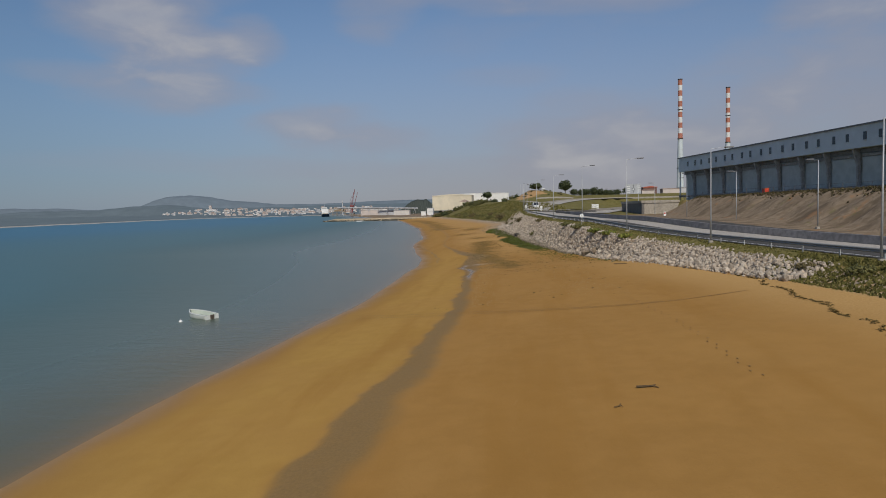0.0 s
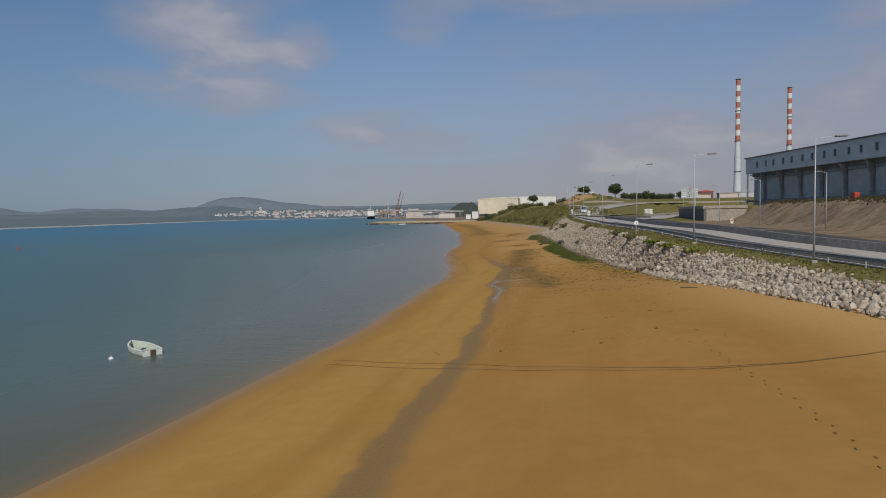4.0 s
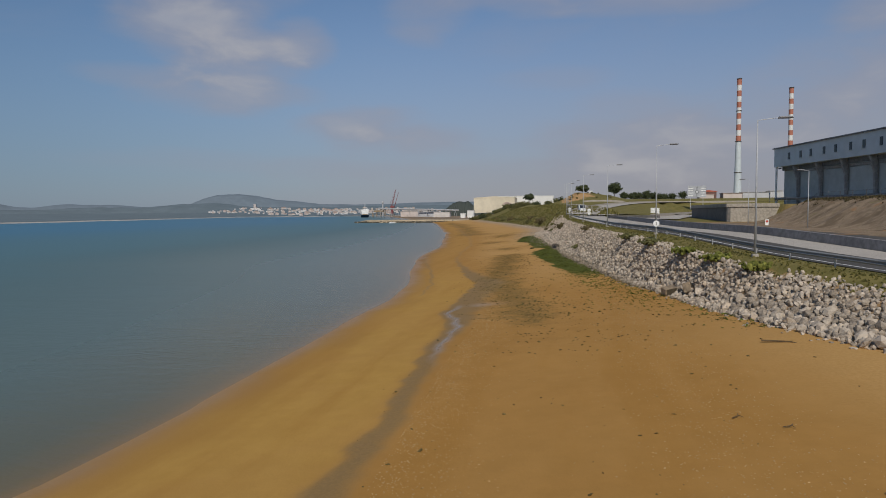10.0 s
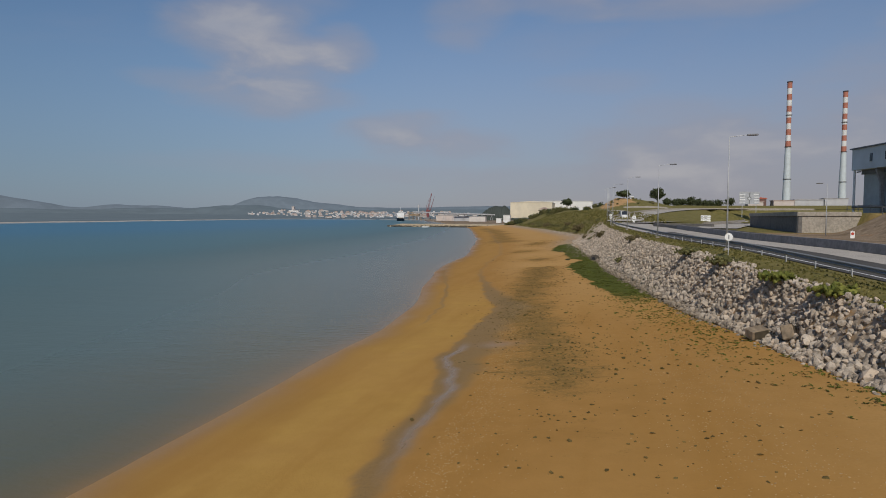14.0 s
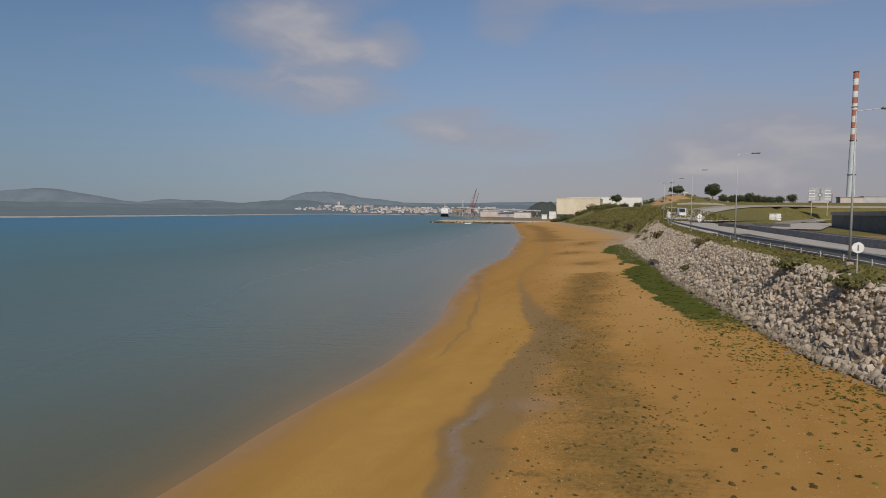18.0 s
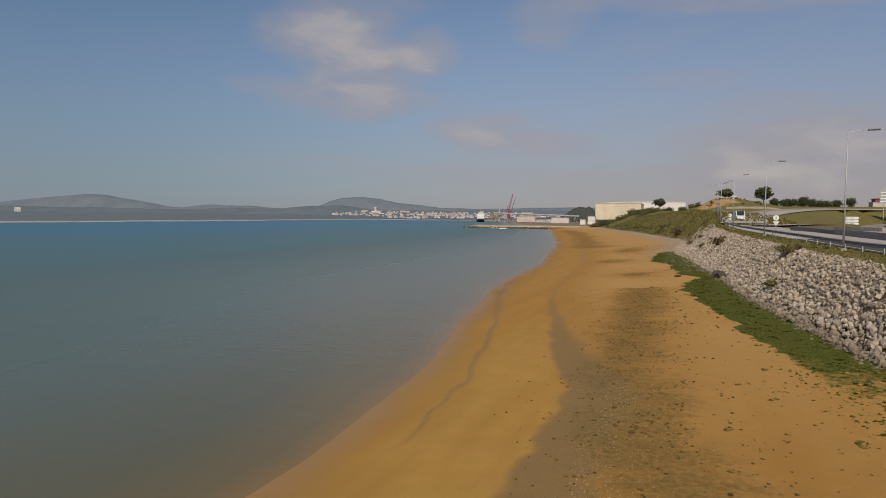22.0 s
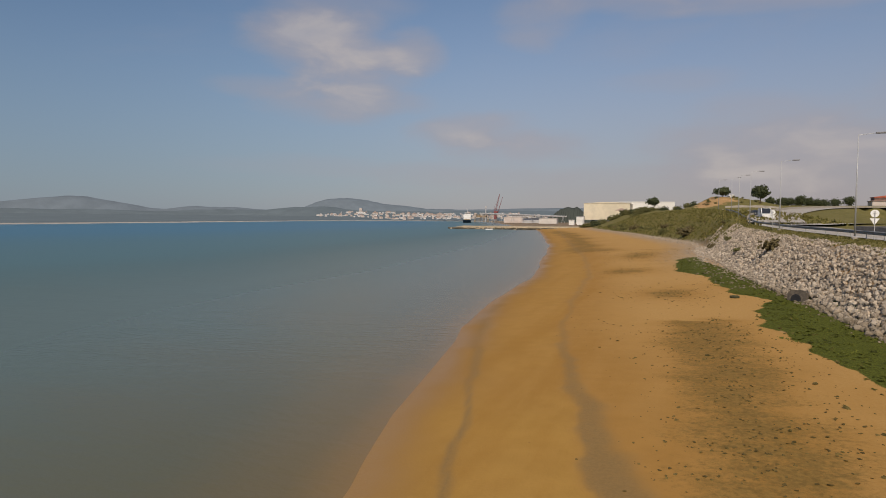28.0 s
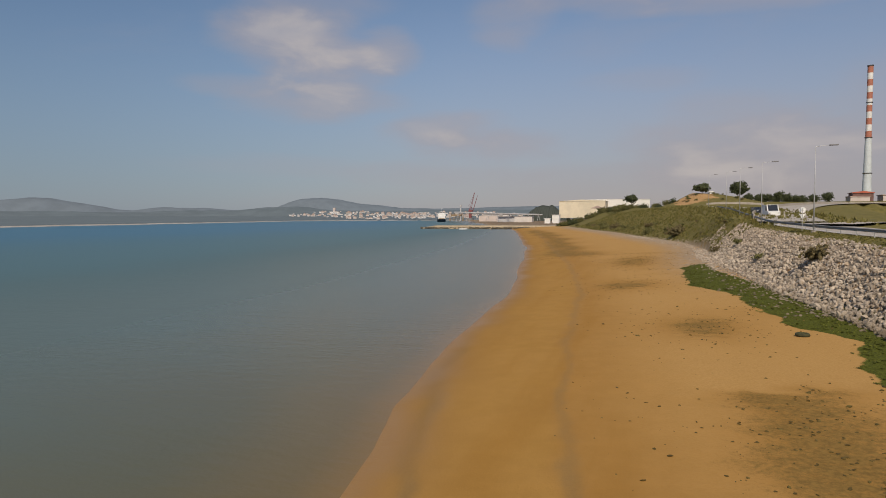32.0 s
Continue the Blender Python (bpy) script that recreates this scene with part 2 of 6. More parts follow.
def sea_water():
    m, n, shader = material("water")
    spot = where(n)
    depth = n.attr("depth")
    long = n.add("ShaderNodeVectorMath", {0: spot, 1: (0.035, 0.10, 1.0)}, "MULTIPLY").outputs[0]
    band = n.noise(1.0, 5.0, 0.55, long, 0.6)
    d = n.math("ADD", depth, n.math("MULTIPLY", n.math("SUBTRACT", band, 0.5), 14.0))
    shoal = n.math("ADD", depth, n.math("MULTIPLY", n.math("SUBTRACT", band, 0.5), 1.6))
    c = n.mix(n.ramp(shoal, -0.4, 1.8), (0.235, 0.150, 0.056), (0.160, 0.125, 0.060))
    c = n.mix(n.ramp(shoal, 0.8, 6.0), c, (0.118, 0.116, 0.070))
    c = n.mix(n.ramp(d, 4.0, 22.0), c, (0.096, 0.126, 0.098))
    c = n.mix(n.ramp(d, 12.0, 75.0), c, (0.078, 0.152, 0.164))
    c = n.mix(n.ramp(d, 40.0, 260.0), c, (0.056, 0.156, 0.235))
    n.set(shader, "Base Color", c)
    n.set(shader, "Roughness", n.ramp(depth, 0.0, 60.0, 0.22, 0.42))
    n.set(shader, "IOR", 1.33)
    n.set(shader, "Specular IOR Level", 0.32)
    ripple = n.noise(1.0, 6.0, 0.62, n.add("ShaderNodeVectorMath", {0: spot, 1: (0.9, 1.6, 1.0)}, "MULTIPLY").outputs[0])
    wave = n.noise(1.0, 3.0, 0.5, n.add("ShaderNodeVectorMath", {0: spot, 1: (0.12, 0.32, 1.0)}, "MULTIPLY").outputs[0])
    relief(n, shader, n.math("ADD", ripple, n.math("MULTIPLY", wave, 1.5)), 0.4, 0.07)
    return m


def stone(name, low, high, foot):
    """Broken limestone, each piece its own tone; foot: stained stone within reach of the tide."""
    m, n, shader = material(name)
    spot = where(n)
    fine, mid = n.noise(14.0, 7.0, 0.65, spot), n.noise(2.2, 5.0, 0.6, spot)
    tone = n.add("ShaderNodeNewGeometry").outputs["Random Per Island"]
    other = n.add("ShaderNodeObjectInfo").outputs["Random"]
    tone = n.math("FRACT", n.math("ADD", tone, other))
    c = n.mix(tone, low, high)
    c = n.mix(n.ramp(tone, 0.8, 0.9, 0.0, 0.5), c, (0.40, 0.29, 0.19))
    c = n.mix(n.ramp(mid, 0.45, 0.65, 0.0, 0.45), c, tuple(v * 0.6 for v in low))
    c = n.mix(n.ramp(fine, 0.35, 0.7, 0.0, 0.35), c, high)
    z = n.add("ShaderNodeSeparateXYZ", {0: spot}).outputs[2]
    c = n.mix(n.math("MULTIPLY", n.ramp(n.math("ADD", z, n.math("MULTIPLY", n.math("SUBTRACT", mid, 0.5), 1.2)), 1.35, 2.1, 1.0, 0.0), 0.7), c, foot)
    n.set(shader, "Base Color", c)
    n.set(shader, "Roughness", 0.88)
    n.set(shader, "Specular IOR Level", 0.25)
    relief(n, shader, n.math("ADD", fine, mid), 0.5, 0.05)
    return m


def leafy(name, low, high, scale=1.5):
    m, n, shader = material(name)
    spot = where(n)
    tone = n.add("ShaderNodeNewGeometry").outputs["Random Per Island"]
    c = n.mix(tone, low, high)
    c = n.mix(n.ramp(n.noise(scale, 5.0, 0.6, spot), 0.35, 0.7), c, tuple(v * 0.6 for v in low))
    n.set(shader, "Base Color", c)
    n.set(shader, "Roughness", 0.75)
    n.set(shader, "Specular IOR Level", 0.2)
    return m


def asphalt(name, color):
    m, n, shader = material(name)
    spot = where(n)
    fine, broad = n.noise(20.0, 6.0, 0.7, spot), n.noise(0.25, 5.0, 0.6, spot)
    c = n.mix(n.ramp(fine, 0.3, 0.7), tuple(v * 0.75 for v in color), tuple(v * 1.25 for v in color))
    c = n.mix(n.ramp(broad, 0.45, 0.7, 0.0, 0.35), c, tuple(v * 0.6 for v in color))
    n.set(shader, "Base Color", c)
    n.set(shader, "Roughness", 0.95)
    n.set(shader, "Specular IOR Level", 0.15)
    relief(n, shader, fine, 0.2, 0.01)
    return m


GROUND, WATER = sand_ground(), sea_water()
ROCK = stone("limestone", (0.170, 0.138, 0.106), (0.63, 0.54, 0.435), (0.105, 0.080, 0.046))
TAR, PALE_TAR = asphalt("asphalt", (0.088, 0.083, 0.078)), asphalt("worn_asphalt", (0.42, 0.385, 0.34))
CONCRETE = plain("concrete", (0.33, 0.295, 0.25), 0.85, grain=3.0, worn=0.25)
# Darker than CONCRETE: walls turned from the sun carry their shade in the colour.
DARK_CONCRETE = plain("shaded_stained_concrete", (0.145, 0.134, 0.124), 0.85, grain=2.0, worn=0.3)
BARRIER = plain("barrier_concrete", (0.235, 0.22, 0.215), 0.85, grain=2.0, worn=0.15)
# Same metal as STEEL, darkened for the beam's face turned from the sun.
BEAM = plain("shaded_steel", (0.25, 0.255, 0.26), 0.65, 0.05, 8.0, 0.12)
STEEL = plain("galvanised_steel", (0.42, 0.42, 0.42), 0.6, 0.05, 8.0, 0.1)
WHITE = plain("white_paint", (0.78, 0.78, 0.76), 0.5, grain=5.0, spread=0.08)
BLACK = plain("rubber_and_hole_black", (0.02, 0.02, 0.021), 0.7, grain=8.0)
RED = plain("red_paint", (0.42, 0.055, 0.03), 0.5, grain=3.0)

# ---- the plan ----
SHORE = ((-600, -20), (0, -17.4), (23, -16.8), (34, -16.0), (49, -15.2), (60, -14.9), (78, -14.9), (94, -15.4), (105, -16.6), (116, -18.6), (122, -20.0), (132, -21.9), (137, -22.8), (142, -24.3), (150, -25.6), (158, -26.3), (179, -27.5), (204, -31.6), (256, -40.5), (284, -45.4), (312, -52), (416, -75), (490, -92), (545, -106))
TOE = ((-50, 27), (30, 20.6), (46, 18.6), (52, 17.2), (61, 14.9), (68, 12.9), (76, 11.3), (84, 10.2), (90, 9.4), (97, 7.8), (116, 5.0), (136, 1.95), (154, 0.5), (165, -0.9), (178, -2.3), (193, -3.2), (205, -4.0), (225, -4.2), (240, -3.6), (250, -4.3), (264, -5.2), (285, -9.5), (310, -15), (371, -27), (407, -37), (500, -60), (560, -70))
TOE_Z = ((-50, 3.6), (30, 3.4), (46, 3.1), (61, 2.8), (68, 2.6), (76, 2.2), (84, 1.8), (100, 1.4), (136, 1.3), (180, 1.6), (225, 2.3), (560, 2.3))
LAMP = ((-60, 44), (0, 31.5), (30, 26), (46, 22.6), (64, 18.9), (82, 13.9), (104.5, 10.6), (133, 7.6), (163.8, 5.0), (193, 3.0), (220, 2.0), (245, 2.4), (275, 3.2), (330, 0.5), (420, -14), (560, -40))
ROAD_Z = ((-60, 4.2), (30, 4.5), (46, 4.55), (64, 4.7), (82, 5.2), (104.5, 5.9), (133, 5.95), (163.8, 6.3), (193, 6.6), (217, 7.0), (250, 8.4), (300, 10.6), (350, 11.9), (420, 12.5), (600, 13.0))


def along(table, y):
    ys, xs = zip(*table)
    return np.interp(y, ys, xs)


def smooth(a, b, v):
    t = np.clip((np.asarray(v, float) - a) / (b - a), 0, 1)
    return t * t * (3 - 2 * t)


def wobble(x, y, size, seed=0.0):
    """A cheap even-handed wave field between about -1 and 1."""
    a, b = np.asarray(x, float) / size, np.asarray(y, float) / size
    return 0.4 * np.sin(a * 2.1 + 1.3 * np.sin(b * 1.7 + seed) + seed * 3.1) + 0.35 * np.sin(b * 2.7 - 1.1 * np.sin(a * 2.3 + seed * 1.7)) + 0.25 * np.sin((a + b) * 4.3 + 1.9 * np.sin(a * 3.1 - b * 2.2) + seed)


def waterline(y):
    y = np.asarray(y, float)
    return along(SHORE, y) + 0.22 * np.sin(y / 7.3) + 0.08 * np.sin(y / 2.9 + 1) - np.where(y > 545, (y - 545) * 0.35, 0)


def ground_z(x, y):
    x, y = np.broadcast_arrays(np.asarray(x, float), np.asarray(y, float))
    shore, toe, toe_z, lamp, road = waterline(y), along(TOE, y), along(TOE_Z, y), along(LAMP, y), along(ROAD_Z, y)
    s = x - shore
    sea = np.maximum(-2.5, 0.055 * s)
    beach = toe_z * np.clip(s / np.maximum(toe - shore, 1), 0, 1) ** 0.85 + 0.05 * wobble(x, y, 9) * smooth(2, 8, s)
    crest = lamp - 1.7
    rise = smooth(0, 1, (x - toe) / np.maximum(crest - toe, 1.0)) * 0.35 + 0.65 * np.clip((x - toe) / np.maximum(crest - toe, 1.0), 0, 1)
    land = toe_z + (road - 0.55 - toe_z) * rise + 0.55 * smooth(-1.7, -0.2, x - lamp)
    land = land + 0.4 * np.exp(-(((x - lamp + 6) / 4.0) ** 2)) * smooth(222, 245, y) * (1 - smooth(420, 480, y))
    # the cut bank under the long hall, and the level above it
    foot = 33.0 + (150 - y) * 0.055
    bank = smooth(0, 1, (x - foot) / 9.0) * (10.0 - road) * (1 - smooth(150, 158, y))
    bank = bank + (0.35 * wobble(x, y, 6, 2.0) + 0.18 * wobble(x * 0.35, y, 2.2, 5.0)) * smooth(0.05, 0.3, (x - foot) / 9) * (1 - smooth(0.75, 1, (x - foot) / 9)) * (1 - smooth(148, 156, y))
    behind = smooth(38.5, 40, x) * smooth(152, 158, y) * np.maximum(0, 9.4 - road) * (1 - smooth(200, 300, y))
    land = land + np.maximum(bank, behind)
    # the low ground under the bridge, and the hill with its long tail
    dip = (np.minimum(road, 6.6) - road) * smooth(22, 36, x - (y - 200) * 0.1) * (1 - smooth(150, 230, x)) * (1 - smooth(332, 344, y))
    land = land + dip * smooth(-2, 3, x - lamp - 10)
    hx, hy = x - 18, y - 545
    hill = 9.5 * np.exp(-((np.where(hx < 0, hx / 19, hx / 36)) ** 2) - (hy / 60) ** 2) + 2.4 * np.exp(-((x - 10) / 9) ** 2 - (hy / 26) ** 2)
    land = land + hill + 0.5 * wobble(x, y, 14, 1.0) * smooth(400, 470, y)
    land = land + 6.0 * smooth(560, 630, y) * smooth(18, 62, x)
    ramp_x = np.interp(y, (222, 248, 275, 302, 325, 345), (6.5, 9.5, 16, 26, 39, 54))
    ramp_z = np.interp(y, (222, 248, 275, 302, 325, 345), (7.6, 8.8, 10.1, 11.3, 12.0, 12.2))
    near = np.exp(-(((x - ramp_x) / np.where(x < ramp_x, 8.5, 9.0)) ** 2)) * smooth(224, 240, y) * (1 - smooth(340, 350, y))
    near = np.clip(near * 1.6, 0, 1)
    land = land * (1 - near) + (ramp_z - 0.15) * near
    far = smooth(600, 900, y)
    land = land * (1 - far) + 9 * far
    z = np.where(s < 0, sea, np.where(x < toe, beach, land))
    out = smooth(545, 575, y) * (1 - smooth(-30, 10, x))
    return np.where((y > 545) & (s > 0), z * (1 - out) + np.minimum(z, 3.0 + np.clip((x - toe) * 0.1, 0, 8)) * out, z)


def sheet(name, xs_of, ys, zs_of, mat, shares):
    """A grid over rows ys, with columns that shift from row to row, its height and the shares that the material reads."""
    y = np.repeat(np.asarray(ys, float)[:, None], len(xs_of), 1)
    x = xs_of[None, :] + along(SHORE, np.minimum(y, 545)) + 15
    z = zs_of(x, y)
    rows, cols = x.shape
    i = np.arange(rows * cols).reshape(rows, cols)
    quads = np.stack([i[:-1, :-1], i[:-1, 1:], i[1:, 1:], i[1:, :-1]], -1).reshape(-1, 4)
    mesh = bpy.data.meshes.new(name)
    mesh.from_pydata(np.stack([x, y, z], -1).reshape(-1, 3).tolist(), [], quads.tolist())
    mesh.polygons.foreach_set("use_smooth", np.ones(len(mesh.polygons), bool))
    for key, values in shares(x, y, z).items():
        mesh.attributes.new(key, "FLOAT", "POINT").data.foreach_set("value", np.clip(values, 0, 1000).astype(np.float32).ravel())
    mesh.materials.append(mat)
    return new(name, mesh)


def ground_shares(x, y, z):
    shore, toe, lamp = waterline(y), along(TOE, y), along(LAMP, y)
    s = x - shore
    w9, w3, w25 = wobble(x, y, 4.0, 1), wobble(x, y, 1.6, 2), wobble(x, y, 14, 3)
    beach = (x < toe + 1.0) * (s > -1)
    # the runnel between the lower bar and the upper beach, sharp on its seaward side
    edge = along(((0, -7.6), (17, -7.1), (22, -6.7), (27, -6.1), (34, -5.8), (45, -5.3), (60, -5.7), (66, -6.1), (72, -6.5), (78, -6.9), (80.5, -7.2), (83, -8.4), (88, -8.2), (95, -8.4), (101, -8.3), (107, -9.2), (114, -11.5), (119.7, -12.5), (126.7, -14.3), (138, -16.7), (145, -17.8), (160, -19.2), (182, -20.8), (220, -27), (560, -95)), y) + 0.28 * w9 + 0.2 * w3 + 0.12 * wobble(x, y, 0.7, 6)
    wide = along(((0, 3.4), (22, 3.0), (33, 2.2), (45, 1.8), (64, 1.4), (72, 1.6), (78, 2.4), (84, 4.2), (92, 3.2), (104, 4.4), (113, 3.4), (120, 2.2), (130, 1.2), (145, 1.0), (170, 1.2), (200, 1.6), (560, 3.0)), y)
    r = x - edge
    wet = smooth(-0.15, 0.45, r) * (1 - smooth(0.45, 1.05, r / wide + 0.15 * w3)) * along(((0, 0.85), (60, 0.9), (110, 0.9), (125, 0.7), (140, 0.5), (170, 0.45), (300, 0.35), (560, 0.3)), y)
    line = along(((90, -12.8), (98.3, -13.0), (105.6, -13.6), (110, -14.7), (115.4, -15.7), (120.3, -17.0), (128.5, -18.8), (132, -20.0), (137, -21.4), (147, -24.0), (160, -25.5)), y) + 0.3 * w9 + 0.12 * w3
    thin = np.exp(-(((x - line) / along(((90, 0.16), (112, 0.24), (125, 0.22), (135, 0.5), (146, 0.9), (160, 0.5)), y)) ** 2)) * smooth(92, 99, y) * (1 - smooth(150, 165, y)) * 0.8
    shine = smooth(2.6, 0.1, s + 0.5 * w9) * (s > -2) * 0.8
    pool = np.exp(-(((r - 0.9) / 0.4) ** 2)) * smooth(62, 70, y) * (1 - smooth(84, 90, y)) * 0.9 + np.exp(-(((x + 5.4) / 1.7) ** 2) - ((y - 87.0 - 0.8 * w9) / 1.6) ** 2) * 0.7 + np.exp(-(((x - line - 0.4) / 0.8) ** 2)) * smooth(132, 138, y) * (1 - smooth(150, 156, y)) * 0.4
    shine = np.maximum(shine, 1.2 * pool)
    wet = np.maximum(wet, thin)
    mid = along(((66, 1.0), (74, -0.2), (85, -2.4), (95, -4.0), (105, -5.8), (115, -6.8), (122, -6.9), (130, -7.2), (140, -7.8), (147, -8.2)), y)
    weed = np.exp(-(((x - mid - 0.8 * w9) / along(((66, 2.2), (85, 3.6), (110, 3.2), (130, 3.4), (147, 4.0)), y)) ** 2)) * smooth(64, 80, y + 3 * w9) * (1 - smooth(145.5, 147.5, y - 0.25 * (x + 8) + 0.8 * w3))
    for wx, wy, across, deep in ((-7.2, 84.4, 0.9, 0.22), (-7.7, 87.1, 0.6, 0.2), (-5.8, 81.5, 0.8, 0.25), (-4.2, 79.6, 1.2, 0.22), (-6.2, 91.0, 0.9, 0.3)):
        weed = np.maximum(weed, 0.95 * np.exp(-(((x - wx) / across) ** 2) - ((y - wy - 0.15 * (x - wx)) / deep) ** 2))
    weed = np.maximum(weed, 0.95 * np.exp(-(((x + 10.2) / 3.6) ** 2) - ((y - 162 - w9) / 6.0) ** 2))
    weed = np.maximum(weed, 0.9 * np.exp(-(((x + 16) / 5.0) ** 2) - ((y - 187 - w9) / 5) ** 2))
    weed = np.maximum(weed, 0.9 * np.exp(-(((x + 16) / 5.5) ** 2) - ((y - 218 - w9) / 12) ** 2))
    weed = np.maximum(weed, smooth(226, 244, y) * (1 - smooth(440, 520, y)) * np.exp(-(((x - along(((228, -26), (280, -35), (321, -43), (415, -64), (520, -90)), y) - 3 * w25) / 7) ** 2)) * 0.95)
    weed = np.maximum(weed, 0.4 * smooth(0.3, 0.8, w25) * smooth(60, 70, y) * smooth(7, 10, s)) * beach
    rim = along(((70, 10.4), (80, 9.0), (90, 6.2), (104, 2.6), (114, 0.6), (124, -0.7), (135, -2.7), (144, -4.4), (150, -4.5), (154.5, -3.6), (157, -2.5), (159, -3.2), (161, -5.0), (178, -6.6), (186, -9.9), (204, -9.8), (210, -8.0), (214, -4.0)), y) + 0.4 * w3 + 0.3 * w9
    algae = smooth(-0.5, 0.9, x - rim) * smooth(74, 108, y) * (1 - smooth(205, 212, y)) * (x < toe + 0.8 - 3.0 * smooth(176, 200, y))
    algae = algae * along(((74, 0.15), (92, 0.28), (104, 0.42), (112, 0.62), (121, 1.0), (225, 1.0)), y)
    pale = smooth(-11, -1, x - toe) * smooth(170, 215, y) * beach * (1 - smooth(480, 560, y)) * 0.95
    dry = smooth(9, 1, toe - x) * (1 - smooth(50, 90, y)) * beach + 0.7 * smooth(84, 130, y) * smooth(8, 15, s + w25) * beach
    grass = smooth(-0.5, 0.8, x - toe) * (s > 2)
    foot = 33.0 + (150 - y) * 0.055
    earth = smooth(-0.5, 0.8, x - lamp - 16) * (1 - smooth(9.5, 12, x - foot)) * (1 - smooth(150, 160, y)) 
    earth = np.maximum(earth, smooth(566, 584, y) * (s > 0) * (1 - smooth(-70, -40, x)))
    rocky = smooth(-0.6, 0.6, x - toe) * (x < lamp - 1.5) * (1 - smooth(212, 226, y))
    clay = np.exp(-(((x - 8.0) / 11.0) ** 2) - ((y - 515) / 30) ** 2) * 1.9
    bare = np.maximum(earth, rocky)
    pale = np.maximum(pale, rocky)
    bar = beach * (1 - smooth(-0.4, 0.6, r)) * (1 - smooth(100, 135, y) * 0.7)
    return {"damp": smooth(4.6, 0.3, s + 0.8 * w9) * beach, "bar": bar, "wet": wet * beach, "shine": shine * beach, "weed": weed, "algae": algae, "pale": pale, "dry": dry * (1 - weed), "grass": grass * (1 - bare), "earth": earth, "clay": smooth(0.5, 0.9, clay + 0.2 * w25) * grass}


def steps(*parts):
    """A row of numbers: (from, to, step) pieces joined."""
    return np.concatenate([np.arange(a, b, c) for a, b, c in parts])


COLS = np.concatenate([-np.geomspace(4200, 24, 26), steps((-20, -17, 0.75), (-17, 13, 0.22), (13, 32, 0.4), (32, 80, 1.2)), np.geomspace(80, 3800, 34)])
ROWS = np.concatenate([-np.geomspace(3000, 60, 16), steps((-50, 12, 4.0), (12, 150, 0.4), (150, 250, 0.7), (250, 680, 5.0)), np.geomspace(680, 4950, 24)])
ground = tagged(sheet("ground", COLS, ROWS, ground_z, GROUND, ground_shares), "ochre tidal sand beach with weed, rising to grassy banks", "ground", kind="structure")


def sea_shares(x, y, z):
    out = np.maximum(0, waterline(y) - x)
    return {"depth": out * along(((0, 1.9), (50, 1.7), (95, 1.0), (130, 0.75), (250, 0.9), (600, 1.5)), y), "edge": out}


SEA_COLS = np.concatenate([-np.geomspace(4200, 64, 30), steps((-60, -16, 2.0), (-16, 3, 0.5))])
SEA_ROWS = np.concatenate([-np.geomspace(3000, 60, 14), steps((-50, 12, 4.0), (12, 230, 1.0), (230, 560, 6.0)), np.geomspace(560, 4950, 30)])
water = tagged(sheet("water", SEA_COLS, SEA_ROWS, lambda x, y: 0 * x, WATER, sea_shares), "calm grey-green estuary water, brown in the shallows", "water", kind="structure")


# ---- makers ----
def thing(name, m, label, category, group="", kind=""):
    ob = new(name)
    ob.empty_display_size = 0.2
    ob.matrix_basis = m
    return tagged(ob, label, category, group, kind)


def part(name, bm, mat, parent, label="", flat=True):
    mesh = bpy.data.meshes.new(name)
    bm.to_mesh(mesh)
    bm.free()
    mesh.materials.append(mat)
    if not flat:
        mesh.polygons.foreach_set("use_smooth", np.ones(len(mesh.polygons), bool))
    ob = new(name, mesh)
    ob.parent = parent
    return tagged(ob, label) if label else ob


def box(bm, x, y, z, sx, sy, sz, turn=0.0, bevel=0.0):
    """A box with the middle of its base at x, y, z."""
    made = bmesh.ops.create_cube(bm, size=1.0, matrix=pose(x, y, z + sz / 2, 0, 0, turn) @ Matrix.Diagonal((sx, sy, sz, 1)))
    if bevel:
        edges = list({e for v in made["verts"] for e in v.link_edges})
        bmesh.ops.bevel(bm, geom=edges, offset=bevel, segments=1, affect="EDGES")
    return bm


def rod(bm, a, b, r0, r1=None, sides=10):
    a, b = Vector(a), Vector(b)
    d = b - a
    m = Matrix.Translation((a + b) / 2) @ d.to_track_quat("Z", "Y").to_matrix().to_4x4()
    bmesh.ops.create_cone(bm, cap_ends=True, segments=sides, radius1=r0, radius2=r0 if r1 is None else r1, depth=d.length, matrix=m)
    return bm


def prism(bm, outline, depth, m):
    """An outline in the x-z plane, pushed along y."""
    front = [bm.verts.new(m @ Vector((x, 0, z))) for x, z in outline]
    back = [bm.verts.new(m @ Vector((x, depth, z))) for x, z in outline]
    bm.faces.new(front)
    bm.faces.new(back[::-1])
    for i in range(len(front)):
        j = (i + 1) % len(front)
        bm.faces.new((front[j], front[i], back[i], back[j]))
    bmesh.ops.recalc_face_normals(bm, faces=bm.faces[:])
    return bm


def B():
    return bmesh.new()


